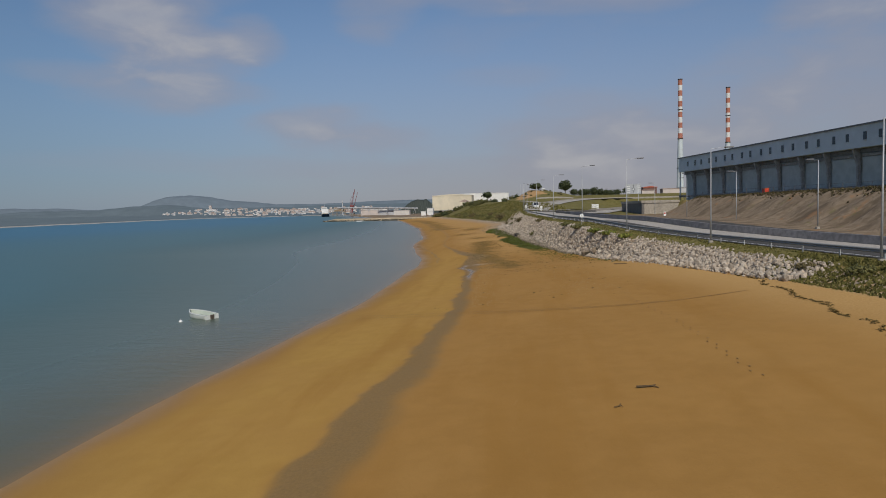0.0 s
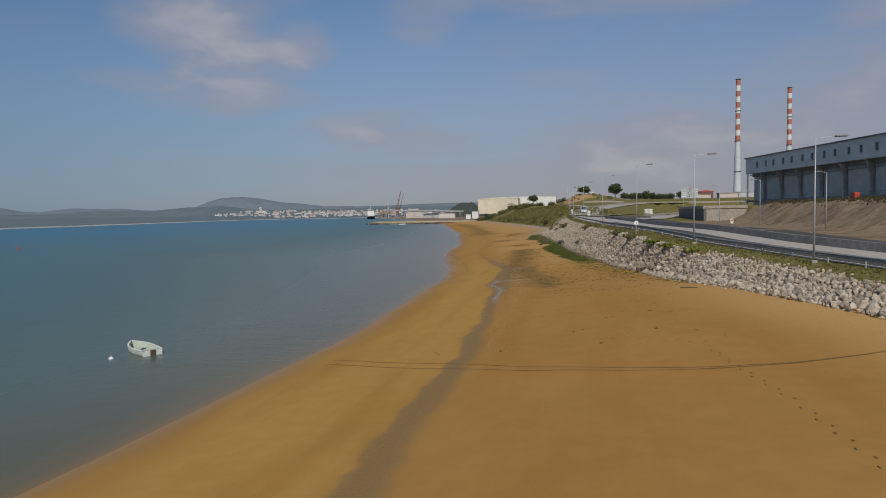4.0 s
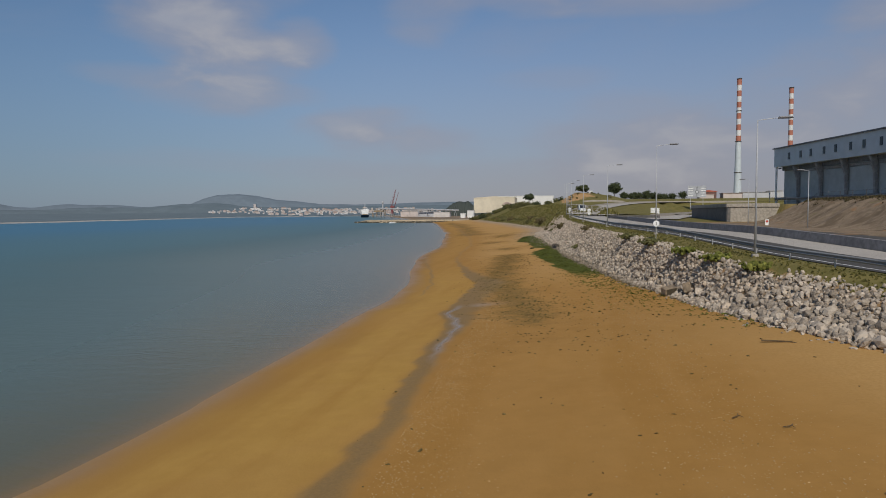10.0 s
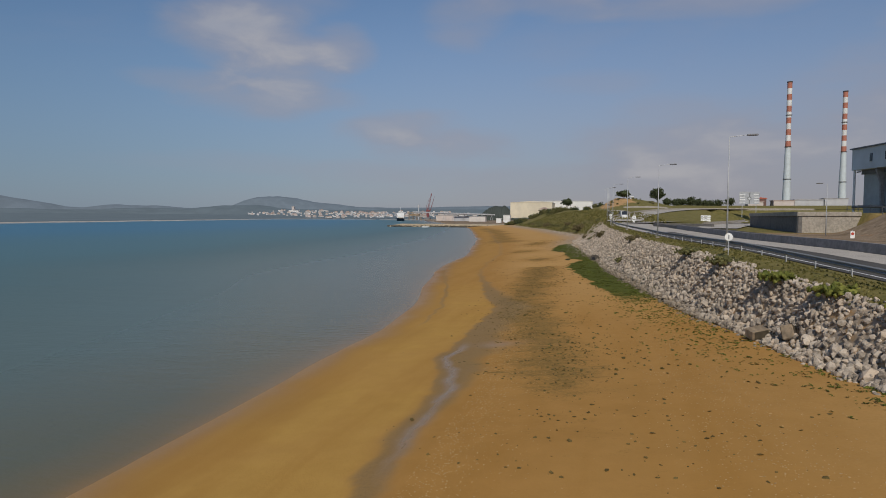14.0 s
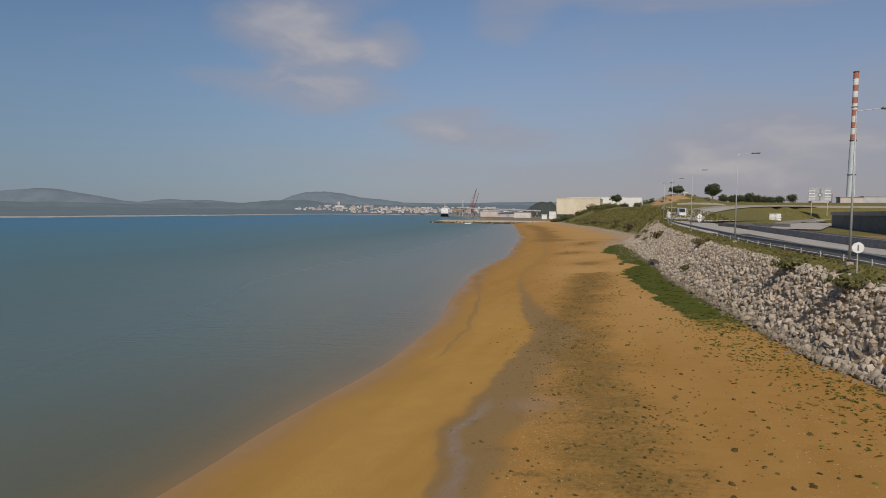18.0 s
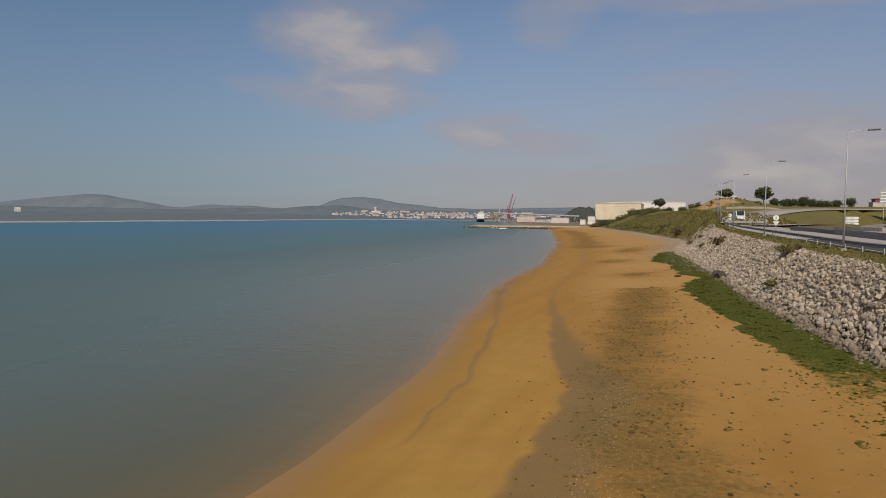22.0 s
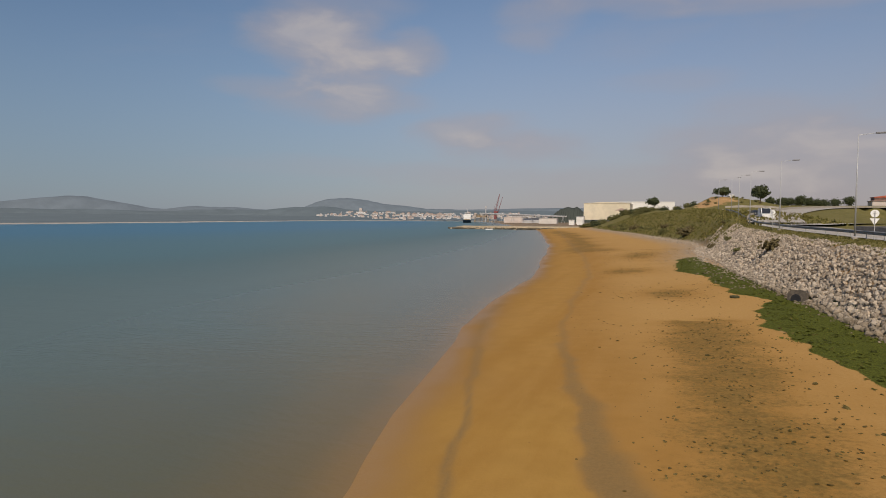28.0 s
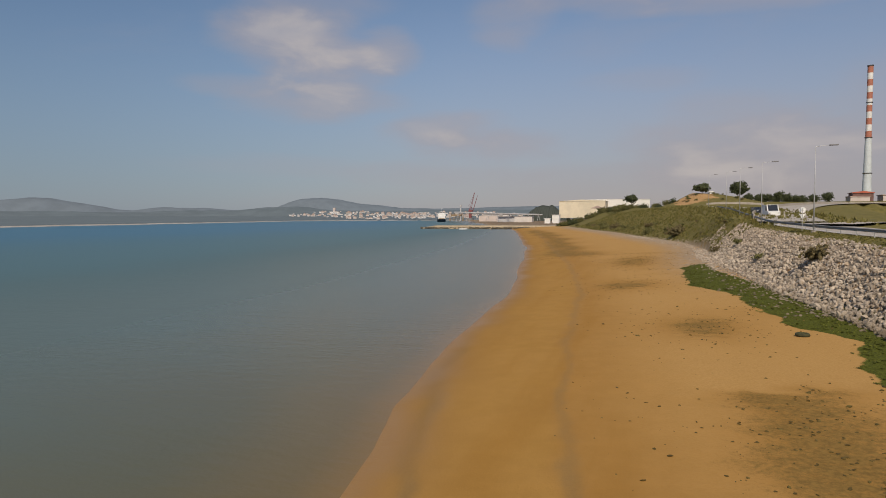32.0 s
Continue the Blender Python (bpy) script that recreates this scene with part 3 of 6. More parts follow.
def ribbon(name, left, right, mat, lift, label, category, kind="structure", thick=0.0):
    """A strip between two lines of (x, y, z)."""
    bm = B()
    rows = [(bm.verts.new((a[0], a[1], a[2] + lift)), bm.verts.new((b[0], b[1], b[2] + lift))) for a, b in zip(left, right)]
    for (a, b), (c, d) in zip(rows, rows[1:]):
        bm.faces.new((a, b, d, c))
    bmesh.ops.recalc_face_normals(bm, faces=bm.faces[:])
    if bm.faces[0].normal.z < 0:
        bmesh.ops.reverse_faces(bm, faces=bm.faces[:])
    mesh = bpy.data.meshes.new(name)
    bm.to_mesh(mesh)
    bm.free()
    mesh.materials.append(mat)
    return tagged(new(name, mesh), label, category, kind=kind)


# ---- the coast road ----
def road_line(offset, ys):
    out = []
    for y in ys:
        x = float(along(LAMP, y)) + offset
        out.append((x, float(y), float(along(ROAD_Z, y))))
    return out


YS = np.concatenate([np.arange(-60, 250, 6.0), np.arange(250, 421, 10.0)])
NEAR_YS, FAR_YS = YS[YS <= 156], YS[YS >= 156]
ribbon("road", road_line(1.4, NEAR_YS), road_line(6.2, NEAR_YS), TAR, 0.05, "dark asphalt near lane of the coast road", "road")
ribbon("road_far", road_line(1.4, FAR_YS), road_line(6.2, FAR_YS), PALE_TAR, 0.05, "pale asphalt near lane beyond the bend", "road")
ribbon("road_lane", road_line(6.2, YS), road_line(9.9, YS), PALE_TAR, 0.05, "sun-bleached grey asphalt lane of the coast road", "road")
ribbon("trim", road_line(2.0, YS), road_line(2.14, YS), WHITE, 0.06, "white painted line on the asphalt road edge", "line")


def curve_road(name, centre, half, mat, label):
    """A road along a bent line of (x, y, z)."""
    pts = [Vector(p) for p in centre]
    fine = []
    for i in range(len(pts) - 1):
        p0, p1, p2, p3 = pts[max(i - 1, 0)], pts[i], pts[i + 1], pts[min(i + 2, len(pts) - 1)]
        for k in range(8):
            t = k / 8
            fine.append(0.5 * (2 * p1 + (p2 - p0) * t + (2 * p0 - 5 * p1 + 4 * p2 - p3) * t * t + (3 * p1 - p0 - 3 * p2 + p3) * t**3))
    fine.append(pts[-1])
    left, right = [], []
    for i, p in enumerate(fine):
        way = fine[min(i + 1, len(fine) - 1)] - fine[max(i - 1, 0)]
        side = Vector((way.y, -way.x, 0)).normalized() * half
        left.append(p - side)
        right.append(p + side)
    ribbon(name, left, right, mat, 0.0, label, "road")
    return left, right, fine


RAMP = ((6.5, 222, 7.6), (9.5, 248, 8.8), (16, 275, 10.1), (26, 302, 11.3), (39, 325, 12.0), (53, 342, 12.2), (70, 352, 12.3), (110, 362, 12.4), (200, 380, 12.5))
RAMP_EDGES = curve_road("ramp_road", RAMP, 4.6, PALE_TAR, "pale asphalt ramp curving up to the bridge")
UNDER = ((21, 176, 6.6), (28, 200, 6.85), (36, 225, 7.0), (45, 255, 7.1), (55, 295, 7.2), (63, 340, 7.3), (76, 420, 7.4))
UNDER_EDGES = curve_road("under_road", UNDER, 4.2, PALE_TAR, "pale asphalt slip road passing under the bridge")
LINK = ((9, 214, 7.3), (18, 226, 7.5), (30, 232, 7.3), (42, 236, 7.15))
curve_road("link_road", LINK, 3.5, PALE_TAR, "pale asphalt link between the coast road and the slip road")


def strip_wall(name, line, half, height, mat, label, category, base=-0.3):
    """A low wall with thickness that follows a line of (x, y, z)."""
    bm = B()
    rows = []
    for i, p in enumerate(line):
        a, b = Vector(line[max(i - 1, 0)]), Vector(line[min(i + 1, len(line) - 1)])
        side = Vector((b.y - a.y, a.x - b.x, 0)).normalized() * half
        low, top = Vector(p) + Vector((0, 0, base)), Vector(p) + Vector((0, 0, height))
        rows.append([bm.verts.new(v) for v in (low - side, top - side * 0.6, top + side * 0.6, low + side)])
    for a, b in zip(rows, rows[1:]):
        for k in range(3):
            bm.faces.new((a[k], a[k + 1], b[k + 1], b[k]))
    bm.faces.new(rows[0])
    bm.faces.new(rows[-1][::-1])
    bmesh.ops.recalc_face_normals(bm, faces=bm.faces[:])
    mesh = bpy.data.meshes.new(name)
    bm.to_mesh(mesh)
    bm.free()
    mesh.materials.append(mat)
    return tagged(new(name, mesh), label, category)


MID_YS = np.arange(-60, 176, 6.0)
strip_wall("road_barrier", road_line(10.25, MID_YS), 0.3, 0.8, BARRIER, "grey concrete median barrier along the coast road", "barrier")
ribbon("road_verge", road_line(10.57, MID_YS), road_line(18.6, MID_YS), TAR, 0.03, "dark asphalt of the far carriageway behind the barrier", "road")


def guard_rail():
    rail = thing("guard_rail", Matrix(), "galvanised steel guard rail on posts beside the road", "guard rail")
    ys = np.arange(-20, 300, 4.0)
    post = None
    for y in ys:
        x, z = float(along(LAMP, y)) + 0.95, float(along(ROAD_Z, y))
        if post is None:
            bm = B()
            box(bm, 0, 0, -0.3, 0.06, 0.12, 1.0)
            post = part("post", bm, STEEL, rail).data
        else:
            ob = new("post", post)
            ob.parent = rail
        rail.children[-1].location = (x, float(y), z)
    for a, b in zip(ys, ys[1:]):
        bm = B()
        pa = Vector((float(along(LAMP, a)) + 0.86, float(a), float(along(ROAD_Z, a)) + 0.62))
        pb = Vector((float(along(LAMP, b)) + 0.86, float(b), float(along(ROAD_Z, b)) + 0.62))
        prof = ((0.0, -0.155), (-0.05, -0.1), (-0.05, -0.06), (0.02, -0.02), (0.02, 0.02), (-0.05, 0.06), (-0.05, 0.1), (0.0, 0.155), (0.03, 0.155), (0.03, -0.155))
        rows = [[bm.verts.new(p + Vector((dx, 0, dz))) for dx, dz in prof] for p in (pa, pb)]
        for k in range(len(prof)):
            j = (k + 1) % len(prof)
            bm.faces.new((rows[0][k], rows[0][j], rows[1][j], rows[1][k]))
        bmesh.ops.recalc_face_normals(bm, faces=bm.faces[:])
        part("beam", bm, BEAM, rail)


guard_rail()


POLE = plain("pole_grey", (0.41, 0.42, 0.43), 0.5, 0.1, 8.0, 0.1)


def street_lamp(height, reach, label, group):
    lamp = thing("street_lamp", Matrix(), label, "street lamp", group)
    part("base", box(B(), 0, 0, -0.4, 0.4, 0.4, 0.6, bevel=0.04), CONCRETE, lamp, "square concrete foot")
    part("pole", rod(B(), (0, 0, 0.3), (0, 0, height), 0.08, 0.035, 12), POLE, lamp, flat=False)
    bm = rod(B(), (0, 0, height - 0.03), (reach, 0, height + 0.12), 0.024, 0.02, 8)
    part("arm", bm, POLE, lamp)
    bm = box(B(), reach + 0.3, 0, height + 0.04, 0.85, 0.36, 0.14, bevel=0.05)
    part("lamp_head", bm, plain("lamp_grey", (0.22, 0.22, 0.23), 0.5), lamp, "dark grey lantern")
    return lamp


SHORE_LAMPS = [2.0, 22.0, 43.0, 64.0, 82.0, 104.5, 133.0, 163.8, 193.0, 220.0, 248.0, 277.0, 306.0]
first = None
for y in SHORE_LAMPS:
    x, z = float(along(LAMP, y)), float(along(ROAD_Z, y))
    if first is None:
        first = street_lamp(9.2, 1.4, "tall galvanised steel street lamp on the grass verge", "lamps along the coast road")
        first.matrix_basis = pose(x, y, z)
    else:
        copy_thing(first, pose(x, y, z))
small = street_lamp(8.2, -1.3, "galvanised steel street lamp at the foot of the bank", "lamps along the far carriageway")
small.matrix_basis = pose(33.0, 127.0, 5.3)
for x, y in ((34.6, 104.0), (36.0, 80.0), (31.6, 149.0), (37.4, 56.0)):
    copy_thing(small, pose(x, y, 5.2))


# ---- the long hall on the bank ----
HALL_GREY = plain("hall_cladding", (0.58, 0.62, 0.635), 0.6, 0.0, 0.7, 0.06, worn=0.1)
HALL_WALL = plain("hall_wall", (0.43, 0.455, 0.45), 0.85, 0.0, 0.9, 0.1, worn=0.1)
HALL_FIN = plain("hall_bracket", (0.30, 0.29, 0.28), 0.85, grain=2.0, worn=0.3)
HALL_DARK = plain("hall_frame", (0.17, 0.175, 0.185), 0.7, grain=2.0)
GLASS = plain("dark_glass", (0.03, 0.035, 0.045), 0.15, grain=1.0, spread=0.1, bump=0.0)


def long_hall():
    """Local x runs along the front, from the far corner towards the walker's start; y goes back from the front."""
    ax, ay = 44.0, 174.0
    length, top, band, base = 150.0, 20.5, 16.9, 10.0
    turn = math.degrees(math.atan2(-45.0, 8.6))
    hall = thing("industrial_hall", pose(ax, ay, base, 0, 0, turn), "long grey industrial hall with a windowed upper band and buttresses", "building")
    part("upper_wall", box(B(), length / 2, 9.0, band - base, length, 20.0, top - band), HALL_GREY, hall, "pale grey clad upper band")
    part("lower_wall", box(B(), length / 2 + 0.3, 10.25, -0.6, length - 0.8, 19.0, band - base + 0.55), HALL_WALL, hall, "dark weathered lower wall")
    # Flat dark panel over the end; its colour stands for a shaded recess.
    part("end_wall", box(B(), 0.62, 10.2, -0.5, 0.12, 18.2, band - base), HALL_DARK, hall, "thin dark panel for the shade in the open end")
    part("roof_edge", box(B(), length / 2, 9.0, top - base, length + 0.5, 20.6, 0.22), HALL_DARK, hall)
    pitch, first = 7.2, 5.4
    fin = window = None
    for k in range(int((length - first) / pitch)):
        x = first + 1.0 + k * pitch
        if fin is None:
            # a bracket that widens under the overhanging band
            bm = prism(B(), ((0.55, -0.6), (0.2, -0.6), (-0.05, 4.4), (-0.85, band - base - 0.05), (0.55, band - base - 0.05)), 0.42, pose(0.21, 0, 0, 0, 0, 90))
            fin = part("buttress", bm, HALL_FIN, hall, "weathered concrete bracket buttress")
            fin.location.x = x
        else:
            ob = new("buttress", fin.data)
            ob.parent, ob.location.x = hall, x
        for w in (0.0, 3.95):
            spot = (x - 1.0 + w, 0, band - base + 1.2)
            if window is None:
                window = part("window", box(B(), 0, -1.02, 0, 0.66, 0.12, 1.3, bevel=0.03), GLASS, hall, "narrow dark window")
                window.location = spot
                pane = part("sill", box(B(), 0, -1.05, -0.1, 0.82, 0.16, 0.08), HALL_GREY, window)
            else:
                ob = new("window", window.data)
                ob.parent, ob.location = hall, spot
                under = new("sill", pane.data)
                under.parent = ob
        part("lintel", box(B(), x + pitch / 2, 0.56, band - base - 1.35, pitch - 0.9, 0.2, 0.42), HALL_FIN, hall, "concrete lintel under the upper band")
        part("wall_panel", box(B(), x + pitch / 2, 0.62, -0.5, pitch - 1.1, 0.12, band - base - 1.0), HALL_WALL, hall)
    part("base_pipe", rod(B(), (0.5, -0.9, 0.5), (length - 1, -0.9, 0.5), 0.22, 0.22, 8), HALL_DARK, hall, "dark pipe along the foot of the wall")
    # A dark strip paints the shadow line below the overhang.
    part("wall_recess", box(B(), length / 2, 0.45, band - base - 0.75, length - 1.2, 0.24, 0.7), HALL_DARK, hall, "dark strip for the shade under the overhanging band")
    bm = rod(B(), (0.4, -0.7, -0.4), (0.4, -0.7, band - base), 0.2, 0.2, 10)
    part("corner_post", bm, WHITE, hall, "white free-standing corner post")
    bm = rod(B(), (-0.8, 0.4, band - base - 0.2), (0.2, 0.4, band - base - 0.2), 0.12, 0.12, 8)
    part("corner_beam", bm, HALL_DARK, hall)


long_hall()


# ---- chimneys ----
def chimney(name, x, y, base, top, r0, r1, label):
    tower = thing(name, pose(x, y, base), label, "chimney", "power station chimneys")
    h = top - base
    lit = plain("chimney_white", (0.66, 0.66, 0.65), 0.7, grain=0.15, spread=0.08, worn=-0.15)
    red = plain("chimney_red", (0.40, 0.15, 0.10), 0.75, grain=0.15, spread=0.08, worn=-0.15)
    grey = plain("chimney_grey", (0.52, 0.57, 0.59), 0.75, grain=0.12, spread=0.08, worn=-0.15)
    cap = plain("chimney_soot", (0.07, 0.055, 0.05), 0.8, grain=0.2)

    def radius(z):
        return r0 + (r1 - r0) * min(1.0, z / (h * 0.62))

    low = 0.525 * h
    z = 0.0
    for share in (0.45, 1.0):
        part("shaft", rod(B(), (0, 0, z), (0, 0, low * share), radius(z), radius(low * share), 28), grey, tower, "pale blue-grey concrete shaft")
        z = low * share
    n = 11
    for k in range(n):
        a, b = low + (h - low) * k / n, low + (h - low) * (k + 1) / n
        part("band", rod(B(), (0, 0, a), (0, 0, b), radius(a), radius(b), 28), red if k % 2 == 0 else lit, tower, "brick-red band" if k % 2 == 0 else "white band")
    part("crown", rod(B(), (0, 0, h), (0, 0, h + 2.2), r1 + 0.5, r1 + 0.5, 28), cap, tower, "sooty rim")
    for share in (0.285, 0.525, 0.76):
        rr = radius(h * share)
        part("platform", rod(B(), (0, 0, h * share - 0.6), (0, 0, h * share + 0.6), rr + 1.1, rr + 1.1, 28), cap, tower, "dark ring platform")


chimney("power_chimney", 372.0, 1488.0, 10.0, 288.0, 8.6, 4.7, "red and white banded power station chimney with grey shaft")
chimney("power_chimney", 506.0, 1582.0, 10.0, 281.0, 8.6, 4.7, "red and white banded chimney standing further inland")


# ---- bridge abutment and bridge ----
def abutment():
    wall = thing("bridge_abutment", Matrix(), "concrete bridge abutment with a pale parapet", "abutment")
    m = Matrix.Translation((30.4, 157.5, 4.4))
    # One concrete, coloured darker on the shaded side and paler on the sunlit.
    bm = prism(B(), ((0, 0), (0.5, 0), (0.5, 4.5), (0, 4.5)), 41.0, m @ pose(0, 0, 0, 0, 0, -2.4))
    part("side_wall", bm, DARK_CONCRETE, wall, "long shaded concrete side wall")
    bm = prism(B(), ((0.0, 0), (13.5, 0.8), (13.5, 3.9), (9.0, 4.5), (0.0, 4.5)), 0.5, m @ pose(0, 0, 0, 0, 0, 12))
    part("wing_wall", bm, CONCRETE, wall, "sunlit concrete wing wall")
    bm = prism(B(), ((-0.25, 4.5), (0.75, 4.5), (0.75, 5.15), (-0.25, 5.15)), 41.0, m @ pose(0, 0, 0, 0, 0, -2.4))
    part("parapet", bm, CONCRETE, wall)
    bm = prism(B(), ((-0.25, 4.5), (9.5, 4.5), (9.5, 5.15), (-0.25, 5.15)), 1.0, m @ pose(0, -0.2, 0, 0, 0, 12))
    part("parapet", bm, CONCRETE, wall)


abutment()


# ---- the stone revetment ----
def rock_meshes(count, seed):
    """Broken blocks: chopped, uneven, flat-faced lumps about one metre across."""
    rng = random.Random(seed)
    out = []
    for _ in range(count):
        bm = B()
        bmesh.ops.create_icosphere(bm, subdivisions=1, radius=0.5)
        stretch = (rng.uniform(0.8, 1.3), rng.uniform(0.75, 1.1), rng.uniform(0.6, 0.95))
        cuts = [(Vector((rng.gauss(0, 1), rng.gauss(0, 1), rng.gauss(0, 1))).normalized(), rng.uniform(0.28, 0.42)) for _ in range(7)]
        for v in bm.verts:
            for way, reach in cuts:
                over = v.co.dot(way) - reach
                if over > 0:
                    v.co -= way * over
            v.co = Vector((v.co.x * stretch[0], v.co.y * stretch[1], v.co.z * stretch[2])) + Vector((rng.gauss(0, 0.015), rng.gauss(0, 0.015), rng.gauss(0, 0.015)))
        bmesh.ops.dissolve_limit(bm, angle_limit=0.12, verts=bm.verts[:], edges=bm.edges[:])
        bmesh.ops.triangulate(bm, faces=bm.faces[:])
        mesh = bpy.data.meshes.new("rock")
        bm.to_mesh(mesh)
        bm.free()
        mesh.materials.append(ROCK)
        out.append(mesh)
    return out


def joined(name, meshes, poses, mat, parent=None):
    """Many copies of a few meshes in one mesh."""
    verts, faces, at = [], [], 0
    kept = []
    for mesh in meshes:
        co = np.empty(len(mesh.vertices) * 3)
        mesh.vertices.foreach_get("co", co)
        kept.append((co.reshape(-1, 3), [tuple(p.vertices) for p in mesh.polygons]))
    for k, m in poses:
        co, polys = kept[k]
        m = np.array(m)
        verts.append(co @ m[:3, :3].T + m[:3, 3])
        faces.extend(tuple(i + at for i in p) for p in polys)
        at += len(co)
    mesh = bpy.data.meshes.new(name)
    mesh.from_pydata(np.concatenate(verts).tolist(), [], faces)
    mesh.materials.append(mat)
    ob = new(name, mesh)
    ob.parent = parent
    return tagged(ob, kind="stuff")


def revetment():
    wall = thing("rock_revetment", Matrix(), "revetment of broken pale limestone boulders above the beach", "rock wall", kind="structure")
    rng = random.Random(5)
    meshes = rock_meshes(14, 3)
    single, rest = [], []
    y = 45.0
    while y < 229:
        toe, crest = float(along(TOE, y)), float(along(LAMP, y)) - 1.55
        wide = crest - toe
        rise = float(along(ROAD_Z, y)) - 0.5 - float(along(TOE_Z, y))
        step = 0.25
        n = max(9, int((math.hypot(wide, rise) + 1.2) / 0.21))
        for k in range(n):
            f = (k + rng.uniform(-0.9, 0.9)) / (n - 1)
            x = toe - 0.5 + f * (wide + 0.9)
            if f > 0.8 and wobble(x, y, 3.3, 4) > 0.6:
                continue
            if (x + 0.6) ** 2 + (y - 156.3) ** 2 < 1.3 or (x - 9.0) ** 2 + (y - 88) ** 2 < 0.8:
                continue
            yy = y + rng.uniform(-0.3, 0.3)
            big = rng.choice((0.3, 0.34, 0.38, 0.44, 0.5, 0.6, 0.74)) * rng.uniform(0.85, 1.15) * (1.12 - 0.62 * max(0, f))
            if f < 0.08:
                big *= rng.uniform(0.5, 1.0)
            big *= 0.92 if y < 110 else 0.8
            z = float(ground_z(x, yy)) + rng.uniform(-0.05, 0.42) * big
            m = pose(x, yy, z, rng.uniform(0, 360), rng.uniform(0, 360), rng.uniform(0, 360)) @ Matrix.Scale(big, 4)
            (single if 62 < y < 96 and f < 0.75 and len(single) < 300 else rest).append((rng.randrange(14), m))
        y += step * rng.uniform(0.85, 1.15)
    joined("rocks", meshes, rest, ROCK, wall)
    for k, m in single:
        ob = new("rock", meshes[k])
        ob.parent, ob.matrix_basis = wall, m


revetment()


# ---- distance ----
# Distant land: aerial haze is painted into the base colour and a faint emission.
def hazy(name, color, haze_glow=0.0):
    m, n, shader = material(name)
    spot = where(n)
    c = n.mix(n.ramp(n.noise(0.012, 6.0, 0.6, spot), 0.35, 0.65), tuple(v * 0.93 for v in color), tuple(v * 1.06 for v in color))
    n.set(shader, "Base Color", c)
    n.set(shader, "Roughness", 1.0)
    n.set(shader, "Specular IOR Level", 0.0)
    if haze_glow:
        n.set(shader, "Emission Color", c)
        n.set(shader, "Emission Strength", haze_glow)
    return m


def ridge(name, points, depth, mat, label, rough=8.0, seed=1):
    """A far range of hills: a rounded crest over a line of (x, y, height), with spurs towards the water."""
    xs, ys, zs = (np.array(v, float) for v in zip(*points))
    t = np.linspace(0, len(points) - 1, 160)
    k = np.arange(len(points))
    x, y, z = np.interp(t, k, xs), np.interp(t, k, ys), np.interp(t, k, zs)
    kernel = np.hanning(9) / np.hanning(9).sum()
    z = np.convolve(np.pad(z, 4, "edge"), kernel, "valid") + rough * wobble(t * 3, t, 2.2, seed) * np.minimum(1, z / 60)
    verts, faces = [], []
    profile = ((0.0, 0.0), (0.12, 0.3), (0.3, 0.62), (0.5, 0.88), (0.7, 1.0), (1.0, 0.7), (1.4, 0.0))
    for i in range(160):
        for d, h in profile:
            spur = 1 + 0.06 * math.sin(i * 0.9 + d * 5 + seed)
            verts.append((x[i], y[i] + (d - 0.7) * depth * spur, max(-4.0, z[i] * h) - (4.0 if h == 0 else 0)))
    w = len(profile)
    for i in range(159):
        for j in range(w - 1):
            a = i * w + j
            faces.append((a, a + w, a + w + 1, a + 1))
    mesh = bpy.data.meshes.new(name)
    mesh.from_pydata(verts, [], faces)
    mesh.polygons.foreach_set("use_smooth", np.ones(len(mesh.polygons), bool))
    mesh.materials.append(mat)
    return tagged(new(name, mesh), label, "hills", kind="structure")


# Blue-grey tints and emission strengths stand in for the air in between.
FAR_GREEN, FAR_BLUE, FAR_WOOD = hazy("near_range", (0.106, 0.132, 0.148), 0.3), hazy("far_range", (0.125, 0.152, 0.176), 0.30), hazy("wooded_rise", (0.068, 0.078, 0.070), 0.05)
ridge("backdrop_mountain", ((-3600, 2300, 60), (-3493, 2599, 104), (-3351, 2785, 132), (-3212, 2948, 104), (-3057, 3113, 52), (-2900, 3260, 78), (-2780, 3369, 72), (-2582, 3526, 62), (-2440, 3630, 66), (-2350, 3690, 72), (-2275, 3735, 118), (-2209, 3776, 136), (-2110, 3833, 143), (-2020, 3880, 132), (-1900, 3945, 108), (-1728, 4023, 84), (-1584, 4083, 72), (-1401, 4151, 66), (-847, 4301, 84), (-306, 4373, 78), (500, 4400, 70)), 420, FAR_BLUE, "mountain ridge across the bay, blue and glowing with painted haze", 5.0)
ridge("backdrop_hills", ((-2600, 1500, 34), (-2520, 1900, 38), (-2400, 2120, 40), (-2200, 2370, 34), (-2030, 2500, 48), (-1900, 2580, 40), (-1780, 2650, 56), (-1600, 2700, 60), (-1450, 2740, 46), (-1350, 2750, 40), (-1000, 2800, 40), (-500, 2850, 44), (0, 2900, 46), (600, 2900, 42)), 420, FAR_GREEN, "wooded hills behind the far town, greyed and glowing with painted haze", 6.0, 2)


